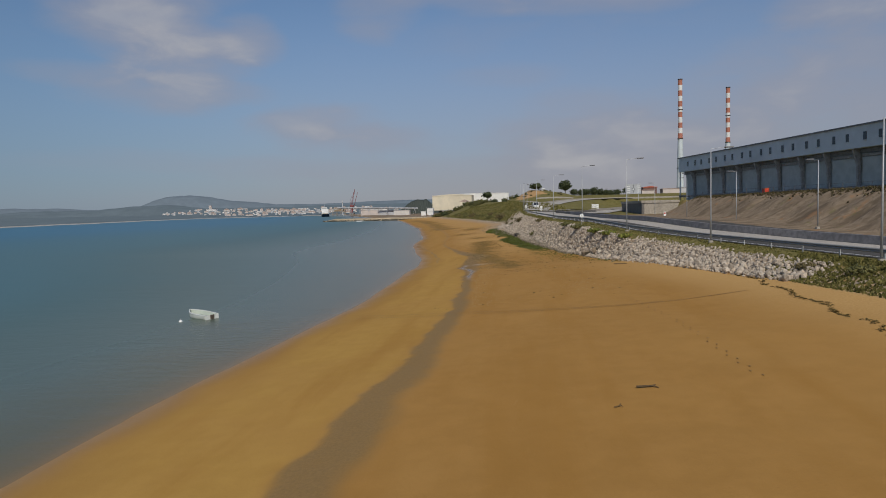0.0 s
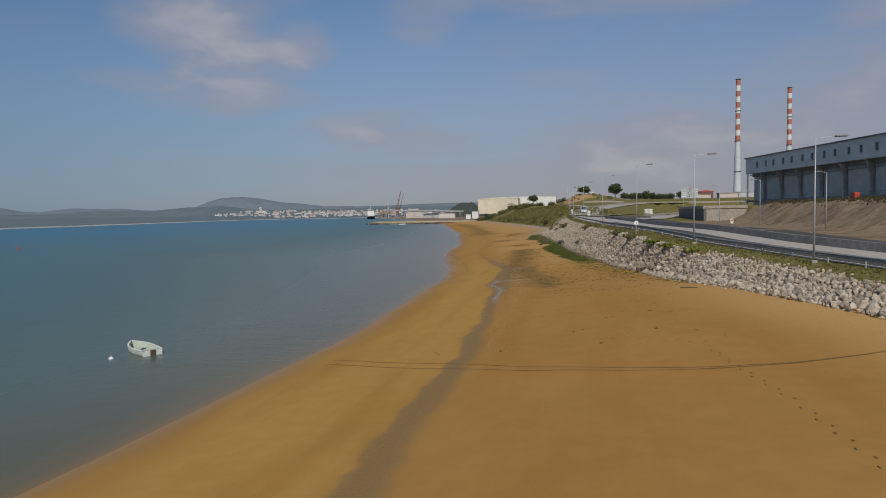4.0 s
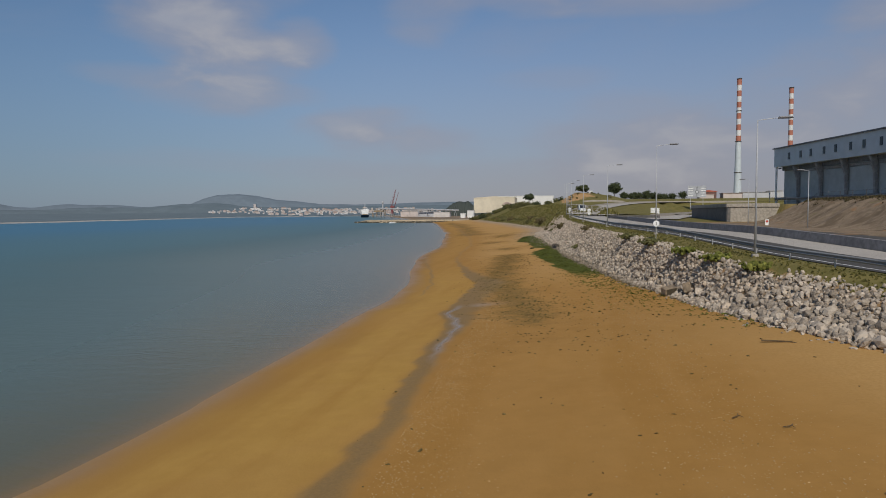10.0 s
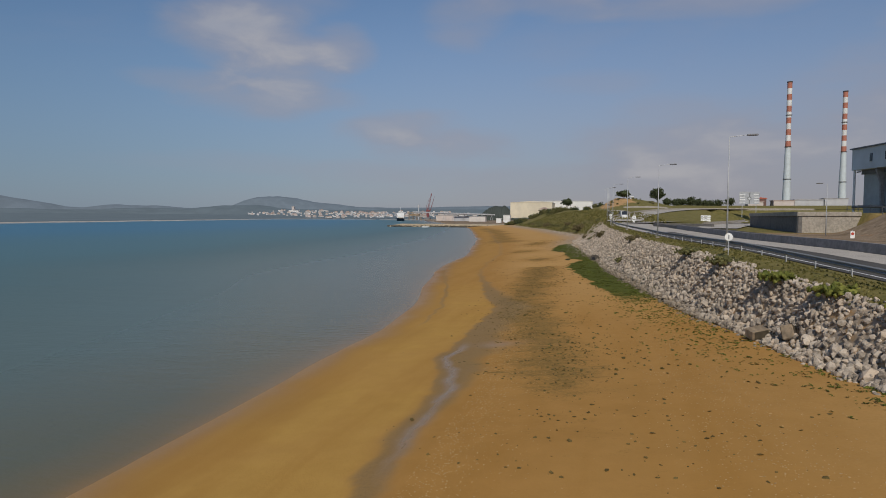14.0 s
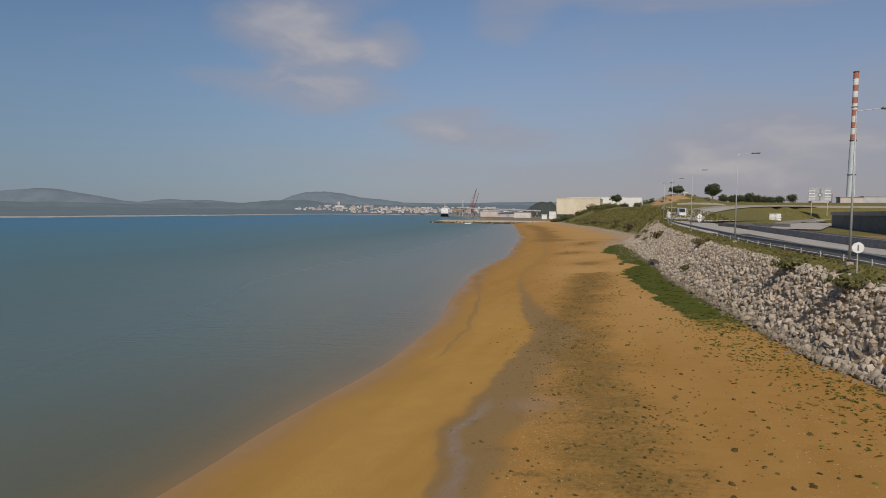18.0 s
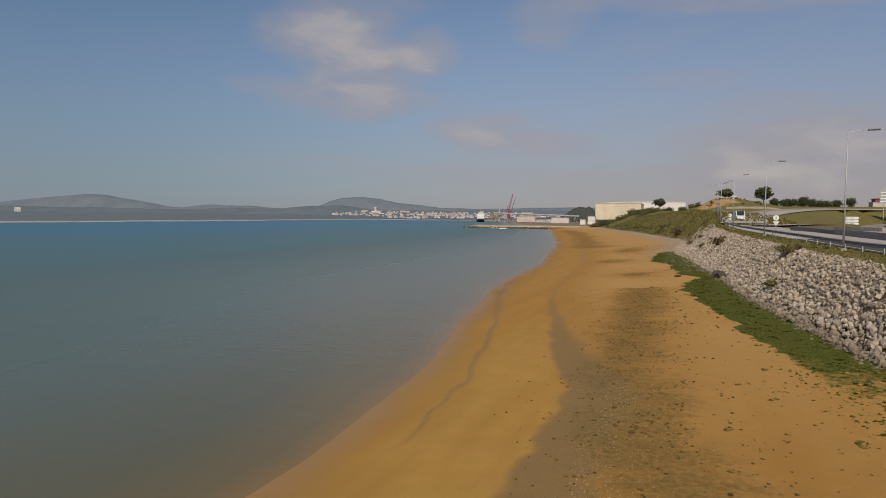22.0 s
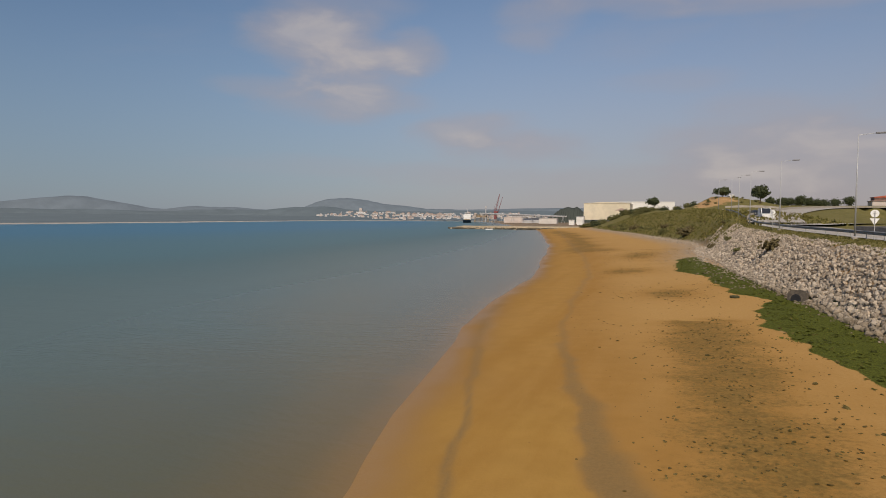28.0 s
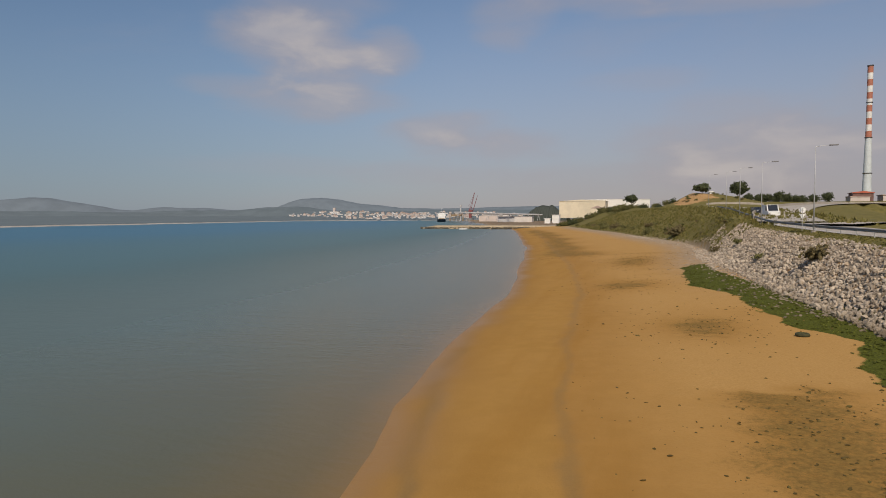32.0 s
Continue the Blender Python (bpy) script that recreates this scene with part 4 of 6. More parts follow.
def far_shore():
    """Low land along the other side of the bay, with a pale beach at its edge."""
    coast = ((-560, 60), (-540, 260), (-570, 480), (-630, 740), (-710, 1030), (-810, 1330), (-860, 1580), (-770, 1700), (-650, 1740), (-570, 1800), (-480, 1850))
    back = ((-2600, 400), (-2600, 900), (-2600, 1400), (-2500, 1900), (-2300, 2300), (-2000, 2600), (-1700, 2750), (-1400, 2850), (-1000, 2900), (-600, 2900), (-300, 2900))
    t = np.linspace(0, 10, 121)
    k = np.arange(11)
    verts, faces = [], []
    for v in t:
        c = np.array([np.interp(v, k, [p[i] for p in coast]) for i in (0, 1)]) + 6 * math.sin(v * 9)
        b = np.array([np.interp(v, k, [p[i] for p in back]) for i in (0, 1)])
        for share, z in ((0, -1.0), (0.012, 1.2), (0.03, 3.0), (0.2, 5.0), (0.6, 11.0), (1.0, 20.0)):
            verts.append((*(c + (b - c) * share), z))
    for i in range(120):
        for j in range(5):
            a = i * 6 + j
            faces.append((a, a + 6, a + 7, a + 1))
    mesh = bpy.data.meshes.new("far_shore")
    mesh.from_pydata(verts, [], faces)
    # The far land carries the same painted haze as the hills.
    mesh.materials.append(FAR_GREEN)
    mesh.materials.append(plain("far_beach", (0.42, 0.38, 0.33), 0.9, grain=0.05))
    for p in mesh.polygons:
        p.material_index = 1 if p.index % 5 == 0 else 0
    tagged(new("far_shore", mesh), "low wooded far shore tinted with painted haze, with a pale beach", "shore", kind="structure")


far_shore()

WALL_TINTS = [plain("far_wall", c, 0.9, grain=0.2, spread=0.1) for c in ((0.70, 0.68, 0.66), (0.55, 0.48, 0.44), (0.60, 0.56, 0.52), (0.46, 0.46, 0.47))]
TILE = plain("far_tile", (0.38, 0.29, 0.25), 0.9, grain=0.3)
ROOF_GREY = plain("far_roof", (0.36, 0.35, 0.35), 0.8, grain=0.3)


def town_house(w, d, h, wall, roof, label, name="town_house", flat=False, category="house", group="far town"):
    house = thing(name, Matrix(), label, category, group)
    part("wall", box(B(), 0, 0, -1.0, w, d, h + 1.0), wall, house)
    if flat:
        part("roof", box(B(), 0, 0, h, w + 0.6, d + 0.6, 0.7), roof, house)
    else:
        part("roof", prism(B(), ((-w / 2 - 0.6, h), (w / 2 + 0.6, h), (0, h + 0.28 * w)), d + 1.2, Matrix.Translation((0, -d / 2 - 0.6, 0))), roof, house)
    pane = None
    for k in range(max(2, int(w / 4))):
        for f in range(max(1, int(h / 4))):
            x, z = -w / 2 + 2 + k * (w - 4) / max(1, int(w / 4) - 1), 1.2 + f * 3.6
            if pane is None:
                pane = part("window", box(B(), 0, -0.02, 0, 1.4, 0.2, 1.6), GLASS, house)
                pane.location = (x, -d / 2, z)
            else:
                ob = new("window", pane.data)
                ob.parent, ob.location = house, (x, -d / 2, z)
    return house


def far_town():
    rng = random.Random(11)
    kinds = []
    for k, (w, d, h, flat) in enumerate(((16, 12, 7, False), (22, 12, 10, False), (30, 14, 6, False), (18, 14, 16, True), (46, 20, 8, True), (14, 12, 22, True))):
        kinds.append(town_house(w, d, h, WALL_TINTS[k % 4], ROOF_GREY if flat else TILE, ("flat-roofed pale block in the town across the bay" if flat else "low house with a tiled roof across the bay"), flat=flat))
    places = []
    for _ in range(210):
        v = rng.random() ** 0.8
        x = -1330 + v * 760 + rng.uniform(-15, 15)
        y = 1960 + abs(x + 900) * 0.15 + rng.uniform(0, 260) + (60 if x < -1050 else 0)
        places.append((x, y, 4 + (y - 1960) * 0.085))
    for _ in range(34):
        x = rng.uniform(-620, -120)
        y = rng.uniform(1750, 2300)
        places.append((x, y, 12 + rng.uniform(0, 6)))
    for _ in range(16):
        v = rng.random()
        places.append((-1150 - 500 * v + rng.uniform(-60, 60), 2050 + 330 * v + rng.uniform(0, 160), rng.uniform(14, 24)))
    for k, (x, y, z) in enumerate(places):
        x, y, z = x * 0.83, y * 0.87, z * 0.8
        m = pose(x, y, z, 0, 0, math.degrees(math.atan2(-x, y)) + rng.uniform(-25, 25)) @ Matrix.Scale(rng.uniform(0.42, 0.72), 4)
        which = rng.choice((0, 0, 0, 1, 1, 2, 2, 3, 4, 5 if k % 5 == 0 else 0))
        if k < len(kinds):
            kinds[k].matrix_basis = m
        else:
            copy_thing(kinds[which], m)
    block = town_house(17, 14, 23, WALL_TINTS[0], ROOF_GREY, "white apartment tower on the far shore", "apartment_tower", True, "tower", "far towers")
    block.matrix_basis = pose(-2120, 1335, 6, 0, 0, 55)
    for x, y in ((-2090, 1395), (-2060, 1450), (-2130, 1270)):
        copy_thing(block, pose(x, y, 6, 0, 0, 55 + rng.uniform(-8, 8)))


far_town()


# ---- the port ----
def pier():
    """A rubble spit with a sandy top."""
    bm = B()
    line = [(-176 + 9 * i, 556 + 0.6 * i * (i > 4) + math.sin(i * 1.3)) for i in range(13)]
    rows = []
    for i, (x, y) in enumerate(line):
        w = 1.0 if i else 0.4
        rows.append([bm.verts.new((x, y + dy * w, z * w - 0.4 + 0.12 * math.sin(i * 2.1 + dy))) for dy, z in ((-9, -0.6), (-6, 1.1), (-4, 2.5), (6, 2.9), (12, -0.6))])
    for a, b in zip(rows, rows[1:]):
        for k in range(4):
            bm.faces.new((a[k], b[k], b[k + 1], a[k + 1]))
    bmesh.ops.recalc_face_normals(bm, faces=bm.faces[:])
    mesh = bpy.data.meshes.new("spit")
    bm.to_mesh(mesh)
    bm.free()
    mesh.materials.append(plain("spit_sand", (0.40, 0.32, 0.21), 0.95, grain=0.6, spread=0.3, worn=0.2))
    spit = tagged(new("spit", mesh), "low sandy spit edged with dark rubble", "spit", kind="structure")
    rng = random.Random(8)
    meshes = rock_meshes(5, 17)
    poses = [(rng.randrange(5), pose(-176 + rng.uniform(0, 104), 549.5 + rng.uniform(-1.5, 2.2), rng.uniform(0.0, 1.0), rng.uniform(0, 360), rng.uniform(0, 360)) @ Matrix.Scale(rng.uniform(0.8, 1.7), 4)) for _ in range(420)]
    joined("spit_rubble", meshes, poses, plain("dark_rubble", (0.10, 0.085, 0.06), 0.95, grain=2.0, spread=0.4), spit)


pier()


def ship():
    s = thing("cargo_ship", pose(-395, 1250, 0, 0, 0, -72), "moored cargo ship with dark blue hull and white superstructure", "ship")
    navy, cream = plain("ship_hull", (0.03, 0.045, 0.09), 0.5, grain=0.3), plain("ship_white", (0.72, 0.72, 0.70), 0.5, grain=0.3, spread=0.08)
    hull = prism(B(), ((-42, -1), (38, -1), (47, 5.5), (-44, 5.0)), 15, Matrix.Translation((0, -7.5, 0)))
    part("hull", hull, navy, s, "dark blue hull")
    part("deckhouse", box(B(), -30, 0, 5, 16, 14, 6, bevel=0.3), cream, s)
    part("bridge", box(B(), -29, 0, 11, 11, 15, 5, bevel=0.3), cream, s)
    part("wheelhouse", box(B(), -28, 0, 16, 7, 10, 3.4, bevel=0.3), cream, s)
    part("window_band", box(B(), -28, 0, 17.2, 7.2, 10.2, 1.1), GLASS, s, "dark window band")
    part("funnel", box(B(), -37, 0, 11, 4, 5, 9, bevel=0.5), navy, s, "blue funnel")
    part("mast", rod(B(), (-28, 0, 19), (-28, 0, 28), 0.35, 0.15, 8), cream, s)
    part("hatch", box(B(), 8, 0, 5, 46, 11, 1.6, bevel=0.2), plain("hatch_ochre", (0.30, 0.22, 0.12), 0.7), s, "ochre cargo hatches")


ship()


def gantry(x, y, w, h):
    g = thing("loading_gantry", pose(x, y, 3), "ochre steel loading gantry on the quay", "gantry")
    rust = plain("ochre_steel", (0.28, 0.20, 0.12), 0.8, grain=0.3)
    for dx in (-w / 2, -w / 6, w / 6, w / 2):
        for dy in (-4, 4):
            part("leg", rod(B(), (dx, dy, -2), (dx * 0.9, dy * 0.8, h), 0.5, 0.4, 6), rust, g)
    part("cabin", box(B(), 0, 0, h * 0.55, w * 0.7, 8, h * 0.3), rust, g)
    part("deck", box(B(), 0, 0, h, w * 1.1, 9, 0.8), rust, g)
    for z in (0.3, 0.8):
        part("brace", rod(B(), (-w / 2, -4, h * z - 3), (w / 2, -4, h * z + 3), 0.25, 0.25, 5), rust, g)


gantry(-362, 1240, 26, 13)


def conveyor():
    c = thing("conveyor", pose(-322, 1100, 0), "long grey covered conveyor on steel trestles", "conveyor")
    steel = plain("conveyor_grey", (0.36, 0.36, 0.37), 0.7, grain=0.2)
    part("gallery", rod(B(), (0, 0, 16.6), (144, 10, 12.0), 1.3, 1.3, 6), steel, c)
    for k in range(9):
        x = 6 + k * 16.5
        z = 15.3 - k * 0.52
        for side in (-1.6, 1.6):
            part("trestle_leg", rod(B(), (x + side * 1.4, side + k, 1.5), (x, side * 0.4 + k * 1.1, z), 0.28, 0.28, 5), steel, c)


conveyor()


def crane():
    c = thing("harbour_crane", pose(-352, 1300, 4), "dark red lattice harbour crane with raised jib", "crane")
    red = plain("crane_red", (0.20, 0.06, 0.06), 0.6, grain=0.3)
    part("undercarriage", box(B(), 0, 0, -1, 11, 9, 4, bevel=0.3), HALL_DARK, c)
    part("tower", box(B(), 0, 0, 3, 5, 5, 14, bevel=0.2), red, c)
    part("cabin", box(B(), 1, 0, 15, 8, 6, 4, bevel=0.3), red, c)
    a, b = Vector((0, 0, 19)), Vector((8.5, 0, 53))
    way = (b - a).normalized()
    side = Vector((way.z, 0, -way.x))
    for off in (side * 1.3, -side * 1.3):
        part("jib_chord", rod(B(), a + off, b + off * 0.3, 0.42, 0.3, 6), red, c)
    for k in range(9):
        p, q = a + (b - a) * (k / 9), a + (b - a) * ((k + 1) / 9)
        s0, s1 = side * (1.3 - 0.1 * k), side * (1.3 - 0.1 * (k + 1))
        part("lattice", rod(B(), p + (s0 if k % 2 else -s0), q + (-s1 if k % 2 else s1), 0.25, 0.25, 5), red, c)
    part("stay", rod(B(), (-3, 0, 27), b, 0.18, 0.18, 5), red, c)
    part("a_frame", rod(B(), (-1.5, 0, 18), (-3, 0, 28), 0.4, 0.3, 6), red, c)
    part("second_jib", rod(B(), (5, 2, 18), (14, 2, 47), 0.7, 0.35, 6), red, c)


crane()
tank = thing("water_tower", pose(-372, 1300, 3), "slim white tower on the quay", "tower")
part("column", rod(B(), (0, 0, -1), (0, 0, 26), 1.3, 1.1, 10), WALL_TINTS[3], tank)
part("head", rod(B(), (0, 0, 26), (0, 0, 30), 2.2, 2.2, 12), WALL_TINTS[3], tank)
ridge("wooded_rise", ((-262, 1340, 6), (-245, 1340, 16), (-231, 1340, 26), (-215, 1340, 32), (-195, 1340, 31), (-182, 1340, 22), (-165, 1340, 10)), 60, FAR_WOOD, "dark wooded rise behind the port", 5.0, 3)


def shed(name, x, y, z, w, d, h, turn, wall, roof, label, rise=0.0):
    s = thing(name, pose(x, y, z, 0, 0, turn), label, "building")
    part("wall", box(B(), 0, 0, -3, w, d, h + 3), wall, s)
    part("roof", prism(B(), ((-w / 2 - 0.5, h), (w / 2 + 0.5, h), (w / 2 + 0.5, h + 0.5), (0, h + 0.5 + rise), (-w / 2 - 0.5, h + 0.5)), d + 1, Matrix.Translation((0, -d / 2 - 0.5, 0))), roof, s)
    n = max(2, int(w / 9))
    for k in range(n):
        part("door", box(B(), -w / 2 + (k + 0.5) * w / n, -d / 2, 0, w / n * 0.55, 0.3, h * 0.3), wall, s)
    return s


CREAM = plain("cream_sheet", (0.64, 0.57, 0.43), 0.7, grain=0.15, spread=0.08)
WHITE_SHEET = plain("white_sheet", (0.72, 0.71, 0.68), 0.7, grain=0.1, spread=0.06)
shed("shipyard_hall", -112, 1100, 10, 68, 60, 22, 0, CREAM, CREAM, "large cream shipyard hall", 2.0)
shed("white_hall", -68, 1165, 10, 105, 60, 25.5, 0, WHITE_SHEET, WHITE_SHEET, "long white hall behind the cream shipyard hall", 0.5)
shed("red_roofed_house", -84, 1000, 9, 15, 12, 11, 0, CREAM, TILE, "house with a red tiled roof before the shipyard hall", 3.5)
shed("white_store", -126, 900, 4, 9, 8, 7, 0, WHITE_SHEET, ROOF_GREY, "small white store building near the quay")
shed("white_cabin", -121, 800, 3, 6, 4, 3.6, 0, WHITE_SHEET, WHITE_SHEET, "white site cabin on the quay")
shed("white_cabin", -112, 802, 3, 6, 4, 3.4, 0, WHITE_SHEET, WHITE_SHEET, "white site cabin beside another on the quay")
for x, y, w, h, wall in ((-235, 1120, 34, 6, WALL_TINTS[3]), (-280, 1180, 40, 7, WALL_TINTS[1]), (-190, 1020, 26, 5, WALL_TINTS[2]), (-300, 1320, 44, 9, WALL_TINTS[0]), (-330, 1380, 30, 10, WALL_TINTS[2])):
    shed("quay_shed", x, y, 4, w, 14, h, 0, wall, ROOF_GREY, "low storage shed on the quay")
for x, y, w, h in ((150, 640, 16, 4.5), (172, 650, 22, 5.5), (196, 660, 18, 7), (128, 640, 12, 4)):
    shed("works_building", x, y, float(ground_z(x, y)), w, 12, h, 0, WALL_TINTS[1 if w < 17 else 3], TILE if w < 17 else ROOF_GREY, "low industrial building beyond the bridge")
shed("red_works", 130, 640, 18.5, 13, 10, 6.4, 0, plain("works_red", (0.15, 0.08, 0.065), 0.7, grain=0.4), plain("works_roof_red", (0.42, 0.10, 0.055), 0.7, grain=0.4), "dark red works building beyond the bridge", 1.0)


shed("hill_hut", 22.5, 548, float(ground_z(22.5, 548)), 2.0, 2.0, 1.5, 0, WHITE_SHEET, WHITE_SHEET, "small white hut on top of the hill", 0.3)


# ---- trees and shrubs ----
NEEDLE = leafy("pine_needles", (0.048, 0.060, 0.028), (0.100, 0.116, 0.052))
SHRUB = leafy("shrub_leaves", (0.095, 0.096, 0.034), (0.205, 0.188, 0.072))
SHRUB_DRY = leafy("dry_shrub", (0.110, 0.090, 0.042), (0.20, 0.160, 0.075))
FLOWERY = leafy("succulent_leaves", (0.095, 0.112, 0.020), (0.24, 0.235, 0.05), 3.0)
BARK = plain("bark", (0.10, 0.075, 0.055), 0.95, grain=4.0, spread=0.35)


def clump_meshes(seed, count=4, spiky=0.35):
    rng = random.Random(seed)
    out = []
    for _ in range(count):
        bm = B()
        bmesh.ops.create_icosphere(bm, subdivisions=1, radius=0.5)
        for v in bm.verts:
            v.co *= rng.uniform(1 - spiky, 1 + spiky)
        mesh = bpy.data.meshes.new("clump")
        bm.to_mesh(mesh)
        bm.free()
        out.append(mesh)
    return out


CLUMPS = clump_meshes(21, 5, 0.45)


def crown(name, centre, radii, count, size, mat, parent, rng, hollow=0.45):
    poses = []
    for _ in range(count):
        d = Vector((rng.gauss(0, 1), rng.gauss(0, 1), rng.gauss(0, 1))).normalized()
        r = rng.uniform(hollow, 1.0) * (1 + 0.18 * math.sin(d.x * 5 + d.y * 4) + 0.12 * math.sin(d.z * 7 + d.x * 3))
        p = (centre[0] + d.x * radii[0] * r, centre[1] + d.y * radii[1] * r, centre[2] + d.z * radii[2] * r)
        s = size * rng.uniform(0.6, 1.4)
        poses.append((rng.randrange(5), pose(*p, rng.uniform(0, 360), rng.uniform(0, 360), rng.uniform(0, 360)) @ Matrix.Diagonal((s * 1.2, s, s * 0.75, 1))))
    ob = joined(name, CLUMPS, poses, mat, parent)
    del ob["kind"]
    return ob


def pine(x, y, z, height, spread, thick, seed, label, name="stone_pine", group="pines on the hill", dense=1500):
    rng = random.Random(seed)
    t = thing(name, pose(x, y, z), label, "tree", group)
    lean = rng.uniform(-0.3, 0.3)
    top = height - thick
    part("trunk", rod(B(), (0, 0, -0.6), (lean, 0, top), 0.05 * height * 0.6, 0.03 * height * 0.5, 8), BARK, t)
    for k in range(5):
        a = k * 1.26 + rng.uniform(-0.3, 0.3)
        part("limb", rod(B(), (lean * 0.8, 0, top * 0.8), (lean + math.cos(a) * spread * 0.6, math.sin(a) * spread * 0.6, top + thick * 0.5), 0.12, 0.05, 5), BARK, t)
    crown("crown", (lean, 0, top + thick * 0.3), (spread * 0.92, spread * 0.92, thick * 0.55), dense, 0.14 * spread, NEEDLE, t, rng, 0.05)
    crown("crown_top", (lean, 0, top + thick * 0.5), (spread * 0.74, spread * 0.74, thick * 0.5), dense // 2, 0.12 * spread, NEEDLE, t, rng, 0.3)
    return t


def top_z(x, y):
    return float(ground_z(x, y))


pine(16.0, 528, top_z(16.0, 528) - 0.6, 6.4, 5.3, 3.8, 1, "dark umbrella pine on top of the hill")
pine(45.0, 600, top_z(45, 600) - 0.5, 33.6 - top_z(45, 600), 6.4, 7.4, 2, "broad dark pine on the hill's shoulder")
pine(-26, 549, top_z(-26, 549), 10.5, 4.6, 4.0, 3, "lone open pine beside the white halls")
rng_t = random.Random(4)
for k in range(14):
    x = 56 + k * 3.3 + rng_t.uniform(-1.5, 1.5)
    y = 640 + rng_t.uniform(-14, 20)
    pine(x, y, top_z(x, y) - 0.5, rng_t.uniform(6.4, 9.0) - 0.06 * k, rng_t.uniform(3.6, 4.8), rng_t.uniform(4.5, 6.2), 30 + k, "dark pine in the row behind the slip road", group="row of pines", dense=620)
pine(108, 636, top_z(108, 636) - 0.5, 7.6, 4.6, 5.4, 61, "round dark pine beside the red works building", group="row of pines", dense=700)


def bush(x, y, z, r, h, mat, seed, label, count=90, name="bush", group="bushes on the bank"):
    rng = random.Random(seed)
    b = thing(name, pose(x, y, z), label, "bush", group)
    for k in range(3):
        a = k * 2.1
        part("stem", rod(B(), (0, 0, -0.3), (math.cos(a) * r * 0.5, math.sin(a) * r * 0.5, h * 0.5), 0.05, 0.02, 5), BARK, b)
    crown("foliage", (0, 0, h * 0.42), (r, r, h * 0.55), int(count * 1.7), 0.19 * r, mat, b, rng, 0.2)
    return b


rng_b = random.Random(9)
for k in range(24):
    y = 236 + 250 * rng_b.random() ** 1.2
    toe = float(along(TOE, y))
    x = toe + 1.0 + rng_b.random() ** 1.3 * (8 if y < 330 else 22)
    r = rng_b.uniform(0.6, 1.1) * (1 + 0.7 * (y > 400))
    bush(x, y, top_z(x, y) - 0.2, r, r * rng_b.uniform(0.55, 0.85), SHRUB if rng_b.random() < 0.6 else SHRUB_DRY, 100 + k, "dense green scrub on the bank above the beach", 90)
for k in range(11):
    y = 285 + k * 17
    x = float(along(TOE, y)) + 1.5 + rng_b.random() * 5
    bush(x, y, top_z(x, y) - 0.3, rng_b.uniform(1.5, 2.6), rng_b.uniform(1.4, 2.6), SHRUB if k % 3 else SHRUB_DRY, 300 + k, "large dark shrub on the bank above the far beach", 170)
for k in range(16):
    x, y = -72 + k * 2.9 + rng_b.uniform(-1, 1), 545 + rng_b.uniform(-14, 6)
    bush(x, y, top_z(x, y) - 0.5, rng_b.uniform(2.2, 3.8), rng_b.uniform(2.8, 5.0), SHRUB if k % 3 else NEEDLE, 500 + k, "tall dark shrub before the shipyard halls", 190)
for k in range(26):
    y = rng_b.uniform(470, 545)
    x = -34 + rng_b.random() * 34
    bush(x, y, top_z(x, y) - 0.4, rng_b.uniform(1.6, 3.0), rng_b.uniform(2.2, 4.2), SHRUB if k % 4 else NEEDLE, 400 + k, "dark shrub on the flank of the hill", 150)
for k in range(18):
    x, y = rng_b.uniform(0, 36), rng_b.uniform(500, 532)
    bush(x, y, top_z(x, y) - 0.2, rng_b.uniform(0.8, 1.7), rng_b.uniform(0.8, 1.6), SHRUB if k % 3 else SHRUB_DRY, 600 + k, "low scrub on the slope of the hill", 70)
for x, y, r, h, kind, label in (
    (11.0, 90.2, 1.25, 0.5, FLOWERY, "yellow-green flowering succulent clump on the rocks"), (12.1, 84.4, 1.25, 0.5, FLOWERY, "yellow-green flowering succulent clump on the rocks"), (13.3, 79.0, 1.1, 0.5, FLOWERY, "yellow-green flowering succulent clump on the rocks"),
    (9.6, 99.5, 1.2, 0.6, SHRUB, "low dark shrub among the rocks"), (8.4, 109.0, 1.1, 0.6, SHRUB, "low dark shrub among the rocks"), (5.0, 141.0, 1.1, 0.8, SHRUB_DRY, "brown dry shrub among the rocks"), (3.2, 136.0, 0.8, 0.7, SHRUB, "low green shrub among the rocks"),
    (0.6, 180.0, 1.4, 1.3, SHRUB_DRY, "grey-brown scrub at the end of the rocks"), (-1.6, 196.0, 0.8, 0.7, SHRUB, "green scrub at the end of the rocks"), (-1.6, 214.0, 0.9, 0.8, SHRUB, "green scrub at the end of the rocks"), (-3.6, 224.0, 0.9, 0.9, SHRUB_DRY, "grey-brown scrub at the end of the rocks"),
    (21.6, 42.0, 0.8, 0.5, SHRUB, "weedy shrub on the bank above the sand"), (22.4, 37.0, 0.8, 0.5, SHRUB, "weedy shrub on the bank above the sand"), (23.4, 31.0, 0.9, 0.6, SHRUB, "weedy shrub on the bank above the sand"), (20.2, 46.5, 0.7, 0.5, SHRUB_DRY, "brown weed at the end of the rocks"), (22.6, 24.0, 0.9, 0.6, SHRUB, "weedy shrub on the bank above the sand"),
):
    bush(x, y, top_z(x, y), r, h, kind, int(y * 10), label, 130, "shrub", "shrubs on the revetment")


